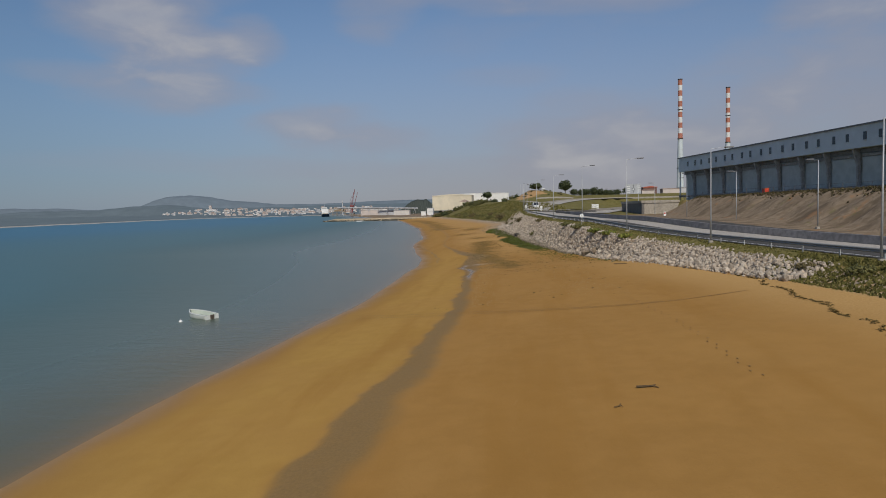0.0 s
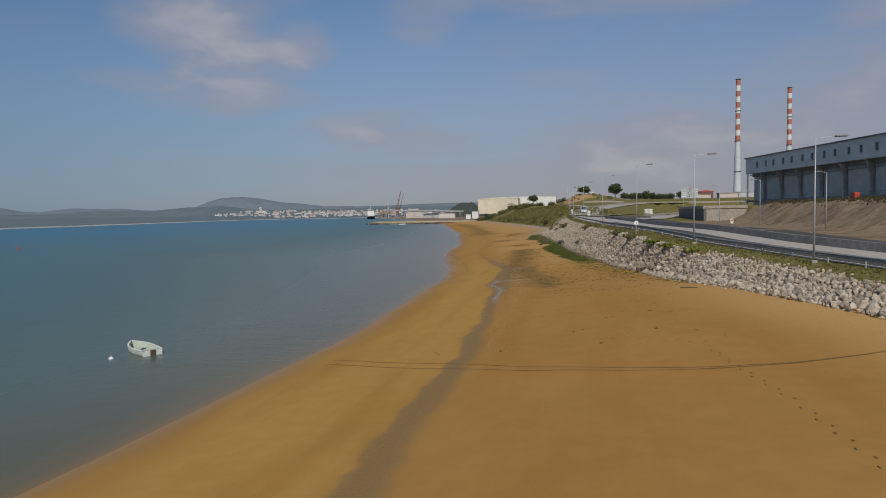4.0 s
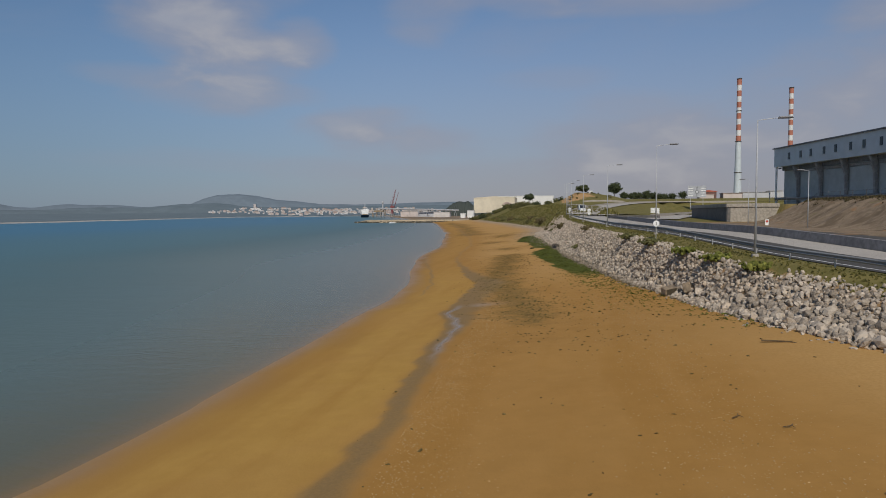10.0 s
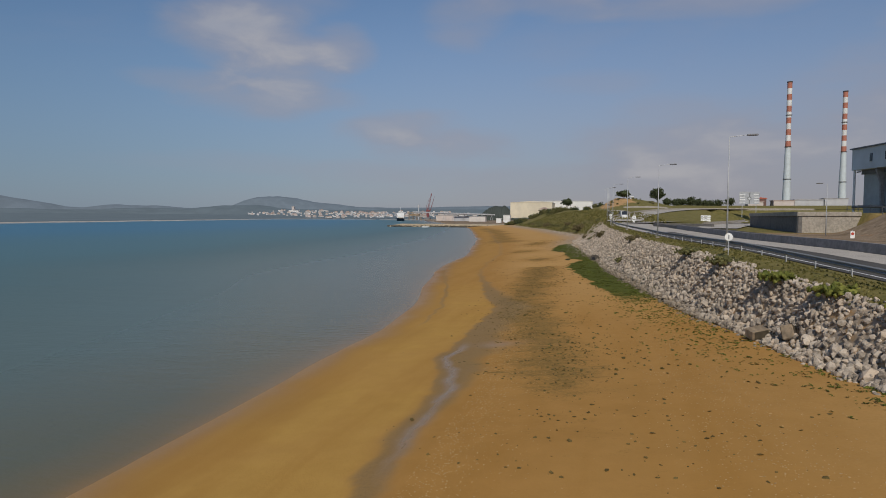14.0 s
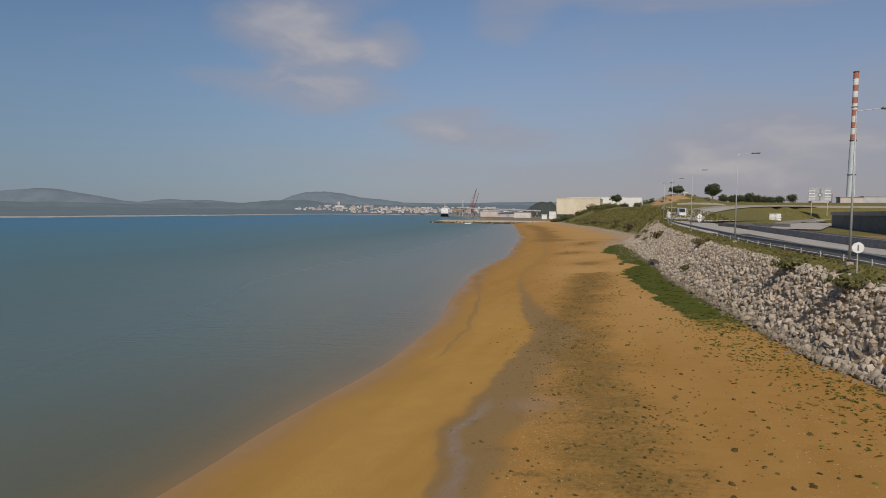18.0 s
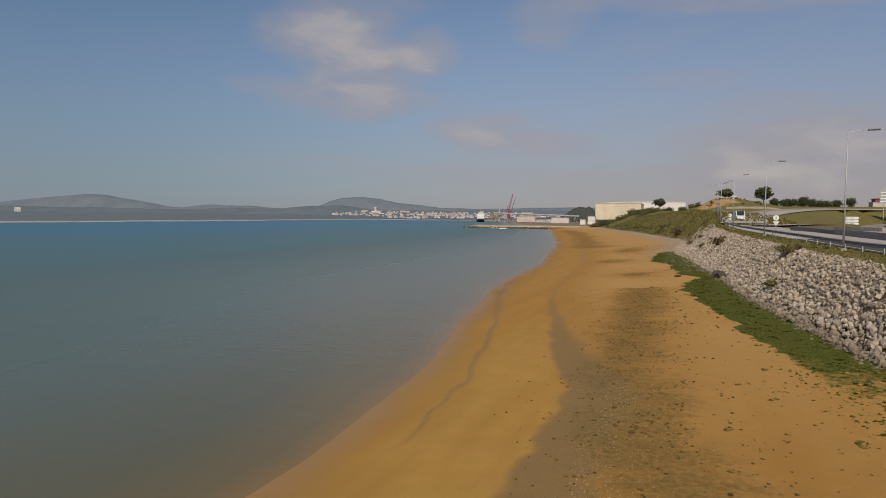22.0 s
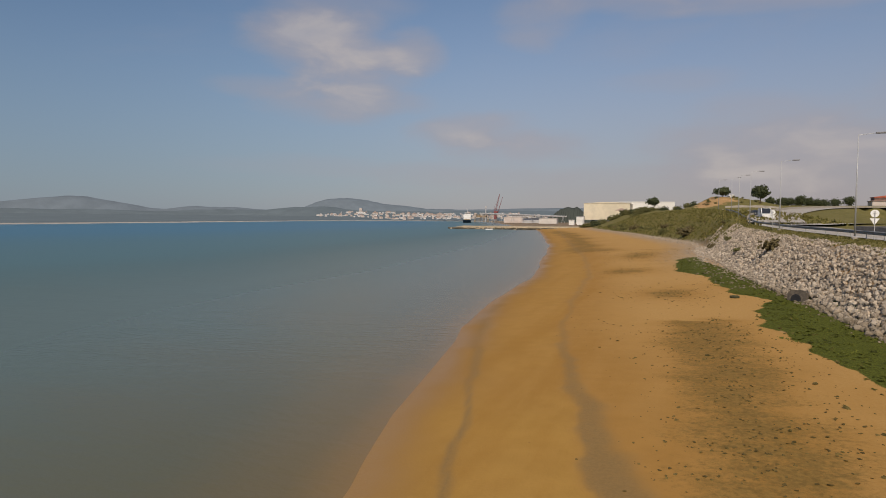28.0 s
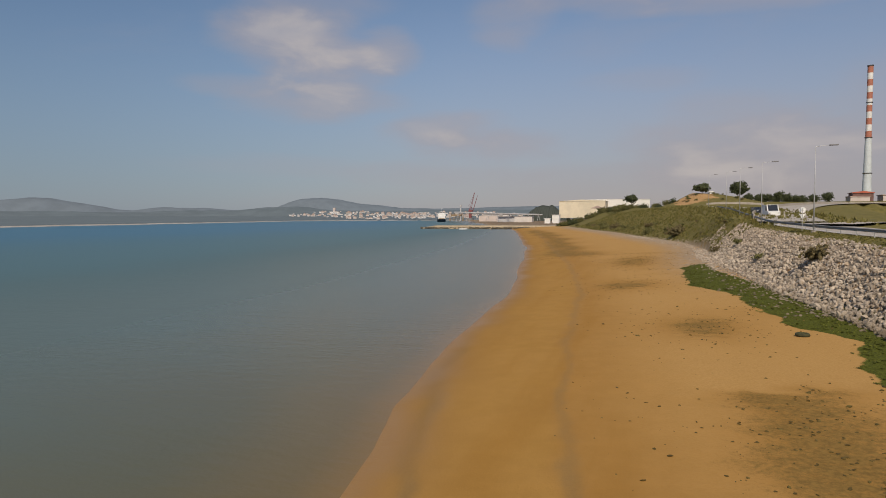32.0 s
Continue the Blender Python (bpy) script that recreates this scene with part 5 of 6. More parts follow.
def tufts(name, count, pick, mat, height, seed, label, category, kind="stuff"):
    """Many small tufts of three blades each, as one body."""
    rng = random.Random(seed)
    verts, faces = [], []
    for _ in range(count):
        spot = pick(rng)
        if spot is None:
            continue
        x, y, z, s = spot
        for _ in range(3):
            a, h = rng.uniform(0, 6.28), height * s * rng.uniform(0.5, 1.2)
            dx, dy = math.cos(a) * 0.09 * s, math.sin(a) * 0.09 * s
            lx, ly = rng.uniform(-0.5, 0.5) * h, rng.uniform(-0.5, 0.5) * h
            n = len(verts)
            verts += [(x - dx, y - dy, z - 0.02), (x + dx, y + dy, z - 0.02), (x + lx, y + ly, z + h)]
            faces.append((n, n + 1, n + 2))
    mesh = bpy.data.meshes.new(name)
    mesh.from_pydata(verts, [], faces)
    mesh.materials.append(mat)
    return tagged(new(name, mesh), label, category, kind=kind)


def verge(rng):
    y = rng.uniform(20, 235)
    lamp = float(along(LAMP, y))
    x = lamp + rng.uniform(-1.9, 0.9)
    return x, y, top_z(x, y), rng.uniform(0.6, 1.5)


def slope(rng):
    y = rng.uniform(14, 50)
    toe, lamp = float(along(TOE, y)), float(along(LAMP, y))
    x = rng.uniform(toe - 0.3, lamp)
    return x, y, top_z(x, y), rng.uniform(0.8, 1.8)


def far_slope(rng):
    y = rng.uniform(218, 480)
    toe = float(along(TOE, y))
    x = toe + rng.uniform(0, 30) ** 0.9
    return x, y, top_z(x, y), rng.uniform(1.5, 4.0)


def bank_top(rng):
    y = rng.uniform(40, 150)
    x = 33.0 + (150 - y) * 0.055 + 8.6 + rng.gauss(0, 1.0)
    return x, y, top_z(x, y), rng.uniform(0.8, 2.4)


DRY_GRASS = leafy("dry_scrub", (0.070, 0.058, 0.028), (0.150, 0.120, 0.060))
tufts("bank_scrub", 3200, bank_top, DRY_GRASS, 0.13, 6, "dark dry scrub along the top of the cut bank", "scrub")
GRASS = leafy("grass_blades", (0.115, 0.112, 0.028), (0.25, 0.21, 0.075))
tufts("verge_grass", 8000, verge, GRASS, 0.08, 1, "dry yellow-green grass on the road verge", "grass")
tufts("bank_grass", 6500, slope, GRASS, 0.11, 2, "rough grass on the bank above the sand", "grass")
tufts("scrub_grass", 5000, far_slope, GRASS, 0.16, 3, "rough yellow-green grass on the far bank", "grass")


# ---- on the sand ----
WEED = leafy("seaweed", (0.105, 0.074, 0.022), (0.210, 0.145, 0.044), 4.0)
ALGAE = leafy("sea_lettuce", (0.072, 0.083, 0.012), (0.175, 0.188, 0.030), 1.3)


def weed_meshes(seed, count=8):
    """Ragged heaps of small torn leaves, about one metre across and flat."""
    rng = random.Random(seed)
    out = []
    for _ in range(count):
        verts, faces = [], []
        ax = rng.uniform(0.5, 1.0)
        for _ in range(rng.randint(9, 16)):
            x, y = rng.gauss(0, 0.24), rng.gauss(0, 0.24 * ax)
            z = 0.5 * math.exp(-(x * x + y * y) * 8) * rng.uniform(0.3, 1.0)
            s, a = rng.uniform(0.10, 0.26), rng.uniform(0, 6.28)
            at = len(verts)
            for k in range(4):
                u = a + k * 1.57 + rng.uniform(-0.4, 0.4)
                verts.append((x + math.cos(u) * s, y + math.sin(u) * s * 0.7, z + rng.uniform(-0.12, 0.16)))
            verts.append((x, y, z + 0.14))
            faces += [(at + k, at + (k + 1) % 4, at + 4) for k in range(4)]
        mesh = bpy.data.meshes.new("weed")
        mesh.from_pydata(verts, [], faces)
        out.append(mesh)
    return out


HEAPS = weed_meshes(77)
SHELL = plain("shell", (0.42, 0.28, 0.12), 0.7, grain=8.0)


def scatter(name, count, pick, meshes, mat, seed, label, category, tall=0.6):
    rng = random.Random(seed)
    poses, spots = [], []
    while len(spots) < count:
        spot = pick(rng)
        if spot is None:
            continue
        x, y, s = spot
        spots.append((x, y, s))
    heights = ground_z(np.array([p[0] for p in spots]), np.array([p[1] for p in spots])).tolist()
    for (x, y, s), z in zip(spots, heights):
        poses.append((rng.randrange(len(meshes)), pose(x, y, z + 0.05 * s, rng.uniform(-25, 25), rng.uniform(-25, 25), rng.uniform(0, 360)) @ Matrix.Diagonal((s * rng.uniform(0.7, 1.4), s, s * tall, 1))))
    ob = joined(name, meshes, poses, mat)
    return tagged(ob, label, category)


def spread_of(key, x0, x1, y0, y1, small, large, power=1.0, seed=1):
    """Spots in a stretch of the beach, as thick as the share of that name is."""
    rng = np.random.default_rng(seed)
    x, y = rng.uniform(x0, x1, (1, 60000)), rng.uniform(y0, y1, (1, 60000))
    x = x + along(SHORE, y) + 15
    patchy = smooth(-0.55, 0.5, wobble(x[0], y[0], 1.1, seed) + 0.6 * wobble(x[0], y[0], 3.0, seed + 1))
    keep = rng.random(60000) < np.clip(ground_shares(x, y, x * 0)[key][0], 0, 1) ** power * patchy
    spots = list(zip(x[0][keep], y[0][keep]))

    def pick(r):
        px, py = spots[r.randrange(len(spots))]
        return float(px), float(py), small + (large - small) * r.random() ** 3.5

    return pick


scatter("seaweed_clumps", 13000, spread_of("weed", -12, 22, 60, 240, 0.03, 0.14, 1.2, 3), CLUMPS, WEED, 3, "small dark seaweed clumps on the sand", "seaweed", 0.5)
scatter("algae_clumps", 11000, spread_of("algae", -12, 30, 72, 222, 0.1, 0.3, 1.0, 4), HEAPS, ALGAE, 4, "dark green sea lettuce along the foot of the rocks", "algae", 0.35)


def loose(rng):
    y = rng.uniform(77, 150) if rng.random() < 0.6 else rng.uniform(78, 92)
    x = float(along(((77, 0.6), (86, 0.2), (90, -1.0), (100, -1.6), (117, -3.2), (130, -4.0), (150, -6.0)), y)) + rng.gauss(0, 1.9)
    return x, y, 0.06 + 0.16 * rng.random() ** 2.5


DARK_WEED = leafy("wet_weed", (0.090, 0.070, 0.020), (0.180, 0.135, 0.042), 4.0)
scatter("weed_tufts", 300, loose, CLUMPS, DARK_WEED, 21, "dark green tufts of wet weed on the sand", "seaweed", 0.75)


def scraps(rng):
    y = 70 + 44 * rng.random()
    off = abs(rng.gauss(0, 1.0)) * float(along(((70, 1.2), (84, 2.4), (100, 3.4), (114, 2.0)), y))
    x = float(along(TOE, y)) - off + 0.3
    return (x, y, 0.08 + 0.24 * rng.random() ** 2) if wobble(x, y, 1.3, 5) > -0.25 else None


scatter("algae_scraps", 1500, scraps, HEAPS, ALGAE, 12, "loose dark green algae scraps on the sand below the rocks", "algae", 0.35)


def lettuce(rng):
    px, py, across, deep = rng.choice(((5.4, 97.0, 1.3, 1.8), (6.6, 91.6, 1.2, 1.6), (3.6, 107.5, 1.5, 3.2), (3.6, 101.5, 1.5, 2.6), (6.0, 86.5, 1.6, 2.4)))
    return px + rng.gauss(0, across), py + rng.gauss(0, deep), 0.05 + 0.13 * rng.random() ** 2


scatter("algae_patches", 650, lettuce, CLUMPS, ALGAE, 23, "broken patches of green sea lettuce below the rocks", "algae", 0.4)


def stray(rng):
    y = 46 + 160 * rng.random()
    x = float(along(SHORE, y)) + 8 + rng.random() * 18
    return (x, y, 0.05 + 0.15 * rng.random() ** 3) if x < float(along(TOE, y)) - 1 else None


scatter("stray_weed", 700, stray, CLUMPS, WEED, 5, "scattered scraps of dark weed on the sand", "seaweed", 0.4)


def shells(rng):
    if rng.random() < 0.55:
        y = rng.uniform(46, 106)
        x = float(along(((46, -3.6), (64, -4.5), (75, -4.5), (80, -4.9), (89, -5.8), (97, -6.7), (106, -6.6)), y)) + abs(rng.gauss(0, 1.3))
    else:
        y = rng.uniform(46, 92)
        x = 5.6 + (62 - y) * 0.03 + rng.gauss(0, 1.5)
    return x, y, rng.uniform(0.018, 0.05)


scatter("shell_litter", 9000, shells, CLUMPS, SHELL, 6, "pale shell and pebble litter on the sand", "shells", 0.4)


def pale_stones(rng):
    y = rng.uniform(165, 330)
    x = float(along(TOE, y)) - abs(rng.gauss(0, 2.2)) + 0.8
    return x, y, rng.uniform(0.12, 0.42)


scatter("shingle", 1700, pale_stones, rock_meshes(4, 31), ROCK, 7, "pale stones along the top of the far beach", "stones", 0.7)


def corner_stones(rng):
    y = rng.uniform(200, 240)
    x = float(along(TOE, y)) + rng.uniform(-2.5, 2.6)
    return x, y, rng.uniform(0.12, 0.5)


scatter("corner_scree", 1100, corner_stones, rock_meshes(4, 35), ROCK, 9, "pale broken stones spilling round the revetment's end", "stones", 0.7)


def foot_stones(rng):
    y = rng.uniform(64, 214)
    x = float(along(TOE, y)) - abs(rng.gauss(0, 0.55)) + 0.1
    return x, y, rng.uniform(0.12, 0.36)


scatter("toe_stones", 1500, foot_stones, rock_meshes(4, 33), ROCK, 8, "small broken stones at the foot of the revetment", "stones", 0.7)


def tyre_track():
    # Two thin strips, slightly darker than the sand, follow the wheels.
    damp = plain("track_sand", (0.28, 0.158, 0.048), 0.9, grain=5.0, spread=0.3)
    for off in (0.0, 1.15):
        line = []
        for k in range(61):
            x = -12.6 + k * 0.46
            y = float(along(((-13, 47.6), (-9, 45.8), (-5, 44.2), (-1, 42.6), (3, 41.5), (7, 40.9), (10, 41.1), (13, 41.9), (16, 43.0)), x)) - off * float(along(((-13, 0.9), (-6, 1.0), (0, 0.55), (6, 0.3), (10, 0.1), (16, 0.0)), x)) + 0.06 * math.sin(x * 0.9)
            line.append((x, y, top_z(x, y)))
        w = 0.028
        ribbon("wheel_track", [(a, b - w, c) for a, b, c in line], [(a, b + w, c) for a, b, c in line], damp, 0.025, "faint dark wheel track pressed across the sand", "track", "stuff")


tyre_track()


def footprints():
    # Each print is a flat oval above the sand; its dark colour paints a dent's shade.
    dark = plain("print_shade", (0.27, 0.155, 0.046), 0.95, grain=6.0, spread=0.3)
    verts, faces = [], []
    for walk_line, step in ((((8.5, 23.0), (8.4, 30.0), (8.3, 36.0), (7.8, 41.0), (7.5, 45.0), (7.9, 52.0)), 0.62), (((9.2, 45.4), (8.8, 46.6), (8.6, 48.5)), 0.7)):
        pts = [Vector((*p, 0)) for p in walk_line]
        k = 0
        for a, b in zip(pts, pts[1:]):
            n = int((b - a).length / step)
            way = (b - a).normalized()
            for i in range(n):
                k += 1
                c = a + way * step * i + Vector((way.y, -way.x, 0)) * (0.10 if k % 2 else -0.10)
                ring = []
                for j in range(8):
                    u = j / 8 * 6.283
                    q = c + way * 0.085 * math.cos(u) + Vector((way.y, -way.x, 0)) * 0.035 * math.sin(u) * (1 + 0.2 * math.cos(u))
                    ring.append(len(verts))
                    verts.append((q.x, q.y, top_z(q.x, q.y) + 0.03))
                faces.append(tuple(ring[::-1]))
    mesh = bpy.data.meshes.new("footprints")
    mesh.from_pydata(verts, [], faces)
    mesh.materials.append(dark)
    tagged(new("footprints", mesh), "line of footprints, flat dark ovals for the shade in their dents", "footprints", kind="stuff")


footprints()


def drift_line():
    rng = random.Random(14)

    def pick(r):
        v = r.random()
        y = 27 + 27 * v
        x = float(along(((27, 15.4), (32, 15.9), (40, 16.6), (48.7, 17.2), (54, 17.0)), y)) + 0.25 * math.sin(y * 1.1) + r.gauss(0, 0.1)
        return (x, y, r.uniform(0.08, 0.26)) if wobble(y * 1.7, 0, 1.0) > -0.35 else None

    scatter("wrack_line", 420, pick, HEAPS, WEED, 15, "dark broken line of dried wrack high on the beach", "seaweed", 0.4)


drift_line()


def driftwood(x, y, length, turn, label):
    wood = thing("driftwood", pose(x, y, top_z(x, y) + 0.03, 0, 0, turn), label, "driftwood")
    bark = plain("drift_wood", (0.10, 0.065, 0.03), 0.9, grain=6.0, spread=0.3)
    part("branch", rod(B(), (-length / 2, 0, 0.02), (length * 0.3, 0.08, 0.05), min(0.045, length * 0.05), min(0.03, length * 0.035), 7), bark, wood)
    part("branch", rod(B(), (length * 0.3, 0.08, 0.05), (length / 2, -0.05, 0.03), min(0.03, length * 0.035), min(0.015, length * 0.02), 7), bark, wood)
    part("twig", rod(B(), (length * 0.1, 0.05, 0.05), (length * 0.42, 0.22, 0.06), 0.018, 0.01, 6), bark, wood)


driftwood(4.5, 22.5, 0.75, -6, "forked brown driftwood branch on the sand")
driftwood(3.2, 20.6, 0.3, 4, "thin brown stick on the open sand")
driftwood(6.3, 56.4, 0.34, 20, "short dark driftwood stump on the sand")
driftwood(7.4, 55.4, 0.3, -10, "short dark driftwood stick on the sand")
driftwood(10.6, 66.5, 1.4, -14, "long thin driftwood branch below the rocks")


def old_tyre():
    x, y = -4.9, 158.7
    t = thing("old_tyre", pose(x, y, top_z(x, y) + 0.1), "weed-grown car tyre lying on the sand", "tyre")
    bm = B()
    rings = []
    for i in range(20):
        a = i / 20 * 6.2832
        ring = []
        for j in range(8):
            b = j / 8 * 6.2832
            r = 0.30 + 0.11 * math.cos(b)
            ring.append(bm.verts.new((math.cos(a) * r, math.sin(a) * r, 0.11 * math.sin(b))))
        rings.append(ring)
    for i in range(20):
        for j in range(8):
            bm.faces.new((rings[i][j], rings[(i + 1) % 20][j], rings[(i + 1) % 20][(j + 1) % 8], rings[i][(j + 1) % 8]))
    part("tread", bm, plain("weedy_rubber", (0.05, 0.05, 0.018), 0.85, grain=6.0, spread=0.5), t, flat=False)


old_tyre()


def culvert():
    c = thing("culvert", pose(-0.2, 157.0, 1.1, -10, 0, -48) @ Matrix.Scale(0.82, 4), "concrete culvert outlet with a dark round mouth in the rocks", "culvert")
    bm = prism(B(), ((-1.0, -0.4), (1.0, -0.4), (1.05, 1.2), (0.6, 1.4), (-0.7, 1.35), (-1.05, 1.0)), 0.4, Matrix.Translation((0, -0.6, 0)))
    part("headwall", bm, plain("culvert_concrete", (0.12, 0.10, 0.078), 0.9, grain=3.0, spread=0.35, worn=0.3), c)
    # There is no hole: a black disc paints the dark inside of the pipe.
    bm = rod(B(), (0, -0.72, 0.42), (0, -0.55, 0.42), 0.52, 0.52, 20)
    part("pipe_mouth", bm, BLACK, c, "black disc for the shade inside the pipe")


culvert()


def fallen_block(x, y, sx, sy, sz, rx, ry, rz, label):
    b = thing("concrete_block", pose(x, y, top_z(x, y) + 0.15, rx, ry, rz), label, "concrete block", "fallen blocks")
    part("slab", box(B(), 0, 0, 0, sx, sy, sz, bevel=0.05), plain("dirty_concrete", (0.24, 0.185, 0.125), 0.9, grain=3.0, spread=0.35, worn=0.3), b)
    part("stained_face", box(B(), 0, -sy / 2 - 0.015, 0.08, sx * 0.8, 0.03, sz * 0.8), plain("wet_concrete", (0.07, 0.055, 0.035), 0.9, grain=3.0), b, "dark stained face")


fallen_block(9.3, 87.8, 1.05, 0.7, 0.55, 12, -8, 25, "dark stained concrete block tumbled at the foot of the rocks")
fallen_block(10.3, 85.2, 0.55, 0.6, 0.75, -18, 14, 60, "upended concrete block leaning on the rocks")


# ---- on the water ----
def dinghy():
    boat = thing("dinghy", pose(-26.9, 49.6, -0.16, 0, 0, 150), "small white open dinghy moored off the beach", "boat")
    length, beam = 3.3, 1.45
    stations = []
    for i in range(11):
        u = i / 10
        half = beam / 2 * (0.86 + 0.14 * math.sin(u * 3.0)) * (1 - max(0, (u - 0.5) / 0.5) ** 2.2)
        sheer = 0.52 + 0.2 * u**2
        keel = -0.12 + 0.25 * max(0, (u - 0.75) / 0.25) ** 2
        stations.append((u * length - length / 2, max(0.015, half), sheer, keel))

    def shell(inset, floor):
        bm = B()
        rows = []
        for x, half, sheer, keel in stations:
            h = max(0.01, half - inset)
            k = keel + floor
            prof = ((-h, sheer), (-h * 0.93, 0.3), (-h * 0.72, 0.06 + floor), (0, k), (h * 0.72, 0.06 + floor), (h * 0.93, 0.3), (h, sheer))
            rows.append([bm.verts.new((x, y, max(z, k))) for y, z in prof])
        for a, b in zip(rows, rows[1:]):
            for j in range(6):
                bm.faces.new((a[j], b[j], b[j + 1], a[j + 1]))
        bm.faces.new(rows[0])
        return bm

    gel = plain("boat_white", (0.74, 0.75, 0.70), 0.4, grain=4.0, spread=0.08, worn=0.15)
    inner = plain("boat_inside", (0.50, 0.55, 0.47), 0.6, grain=4.0, spread=0.12, worn=0.2)
    part("hull", shell(0.0, 0.0), gel, boat, flat=False)
    part("lining", shell(0.06, 0.08), inner, boat, "pale green inner lining", flat=False)
    bm = B()
    rows = []
    for x, half, sheer, keel in stations:
        rows.append([bm.verts.new((x, s * (half + d), sheer + z)) for s in (-1, 1) for d, z in ((-0.07, 0.0), (-0.07, 0.04), (0.03, 0.04), (0.03, -0.02))])
    for a, b in zip(rows, rows[1:]):
        for o in (0, 4):
            for j in range(4):
                bm.faces.new((a[o + j], b[o + j], b[o + (j + 1) % 4], a[o + (j + 1) % 4]))
    bmesh.ops.recalc_face_normals(bm, faces=bm.faces[:])
    part("gunwale", bm, gel, boat)
    for u, w in ((0.12, 0.34), (0.48, 0.26), (0.78, 0.3)):
        i = int(u * 10)
        part("thwart", box(B(), stations[i][0], 0, 0.3, w, stations[i][1] * 1.8, 0.05), inner, boat)
    part("transom", box(B(), -length / 2 + 0.02, 0, 0.0, 0.06, beam * 0.84, 0.52), gel, boat)
    part("motor_pad", box(B(), -length / 2 - 0.03, 0, 0.18, 0.05, 0.34, 0.36), BARK, boat, "dark wooden motor pad")


dinghy()
buoy = thing("mooring_buoy", pose(-27.6, 47.6, -0.02), "small white mooring buoy", "buoy")
bm_b = B()
bmesh.ops.create_uvsphere(bm_b, u_segments=12, v_segments=8, radius=0.16)
part("float", bm_b, WHITE, buoy, flat=False)
part("ring", rod(B(), (0, 0, 0.13), (0, 0, 0.24), 0.03, 0.03, 8), STEEL, buoy)
marker = thing("channel_buoy", pose(-168, 179, 0), "small red channel buoy", "buoy")
part("drum", rod(B(), (0, 0, -0.2), (0, 0, 0.5), 0.45, 0.35, 12), RED, marker)
part("topmark", rod(B(), (0, 0, 0.5), (0, 0, 1.1), 0.12, 0.04, 8), RED, marker)
skiff = thing("moored_skiff", pose(-137, 530, 0, 0, 0, 10), "white skiff moored off the spit", "boat")
part("hull", prism(B(), ((-2.4, -0.2), (2.2, -0.2), (3.2, 0.75), (-2.5, 0.65)), 1.7, Matrix.Translation((0, -0.85, 0))), WHITE, skiff)
part("thwart", box(B(), 0, 0, 0.66, 1.6, 1.2, 0.06), BARK, skiff)


# ---- beside the road ----
SIGN_GREY = plain("sign_back", (0.55, 0.56, 0.57), 0.5, 0.3, grain=5.0, spread=0.08)


def round_sign(x, y, z, height, r, label, bar=True):
    s = thing("round_sign", pose(x, y, z), label, "road sign", "round road signs")
    part("post", rod(B(), (0, 0.04, -0.3), (0, 0.04, height + r * 0.6), 0.035, 0.035, 8), STEEL, s)
    part("disc", rod(B(), (0, -0.015, height), (0, 0.0, height), r, r, 24), WHITE, s, "white sign disc")
    if bar:
        part("arrow", box(B(), 0, -0.022, height - r * 0.55, r * 0.22, 0.012, r * 1.1), HALL_DARK, s, "dark bar on the disc")


def lamp_x(y):
    return float(along(LAMP, y))


round_sign(10.2, 101.5, 5.6, 1.5, 0.3, "white round road sign on a steel post beside the guard rail")
def double_sign(x, y, z, top, label):
    s = thing("double_sign", pose(x, y, z), label, "road sign", "double road signs")
    part("post", rod(B(), (0, -0.04, -0.3), (0, -0.04, top + 0.2), 0.035, 0.035, 8), STEEL, s)
    part("disc", rod(B(), (0, 0.0, top), (0, 0.015, top), 0.33, 0.33, 24), WHITE, s, "round sign plate seen from behind")
    part("triangle", prism(B(), ((-0.36, top - 0.42), (0.0, top - 1.02), (0.36, top - 0.42)), 0.015, Matrix()), WHITE, s, "pale triangular sign plate")
    part("clamp", box(B(), 0, -0.02, top - 0.05, 0.2, 0.03, 0.08), STEEL, s)


double_sign(6.1, 162.4, float(along(ROAD_Z, 162.4)), 2.3, "white disc and triangle on a steel post by the guard rail")
double_sign(2.6, 196.4, float(along(ROAD_Z, 196.4)), 2.4, "pale disc and triangle on a steel post at the junction")
warn = thing("warning_sign", pose(31.6, 139.2, 5.4), "small white and red plate sign at the foot of the bank", "road sign")
part("post", rod(B(), (0, 0.04, -0.3), (0, 0.04, 1.7), 0.035, 0.035, 8), STEEL, warn)
part("plate", box(B(), 0, 0, 0.5, 0.5, 0.04, 1.0, bevel=0.01), WHITE, warn)
part("disc", rod(B(), (0, -0.05, 1.2), (0, -0.02, 1.2), 0.18, 0.18, 16), RED, warn, "red disc")


def direction_board():
    s = thing("direction_board", pose(28.4, 234, 7.0), "stacked white direction boards on two posts", "road sign")
    for x in (-1.0, 1.0):
        part("post", rod(B(), (x, 0.06, -0.6), (x, 0.06, 2.2), 0.05, 0.05, 8), STEEL, s)
    for k in range(3):
        bm = prism(B(), ((-1.3, 0.4 + k * 0.62), (1.1, 0.4 + k * 0.62), (1.4, 0.67 + k * 0.62), (1.1, 0.94 + k * 0.62), (-1.3, 0.94 + k * 0.62)), 0.05, Matrix())
        board = part("board", bm, WHITE, s)
        for x, w in ((-0.9, 0.5), (-0.1, 0.8)):
            part("text_bar", box(B(), x + w / 2 - 0.3, -0.008, 0.62 + k * 0.62, w, 0.01, 0.12), HALL_DARK, board)


direction_board()


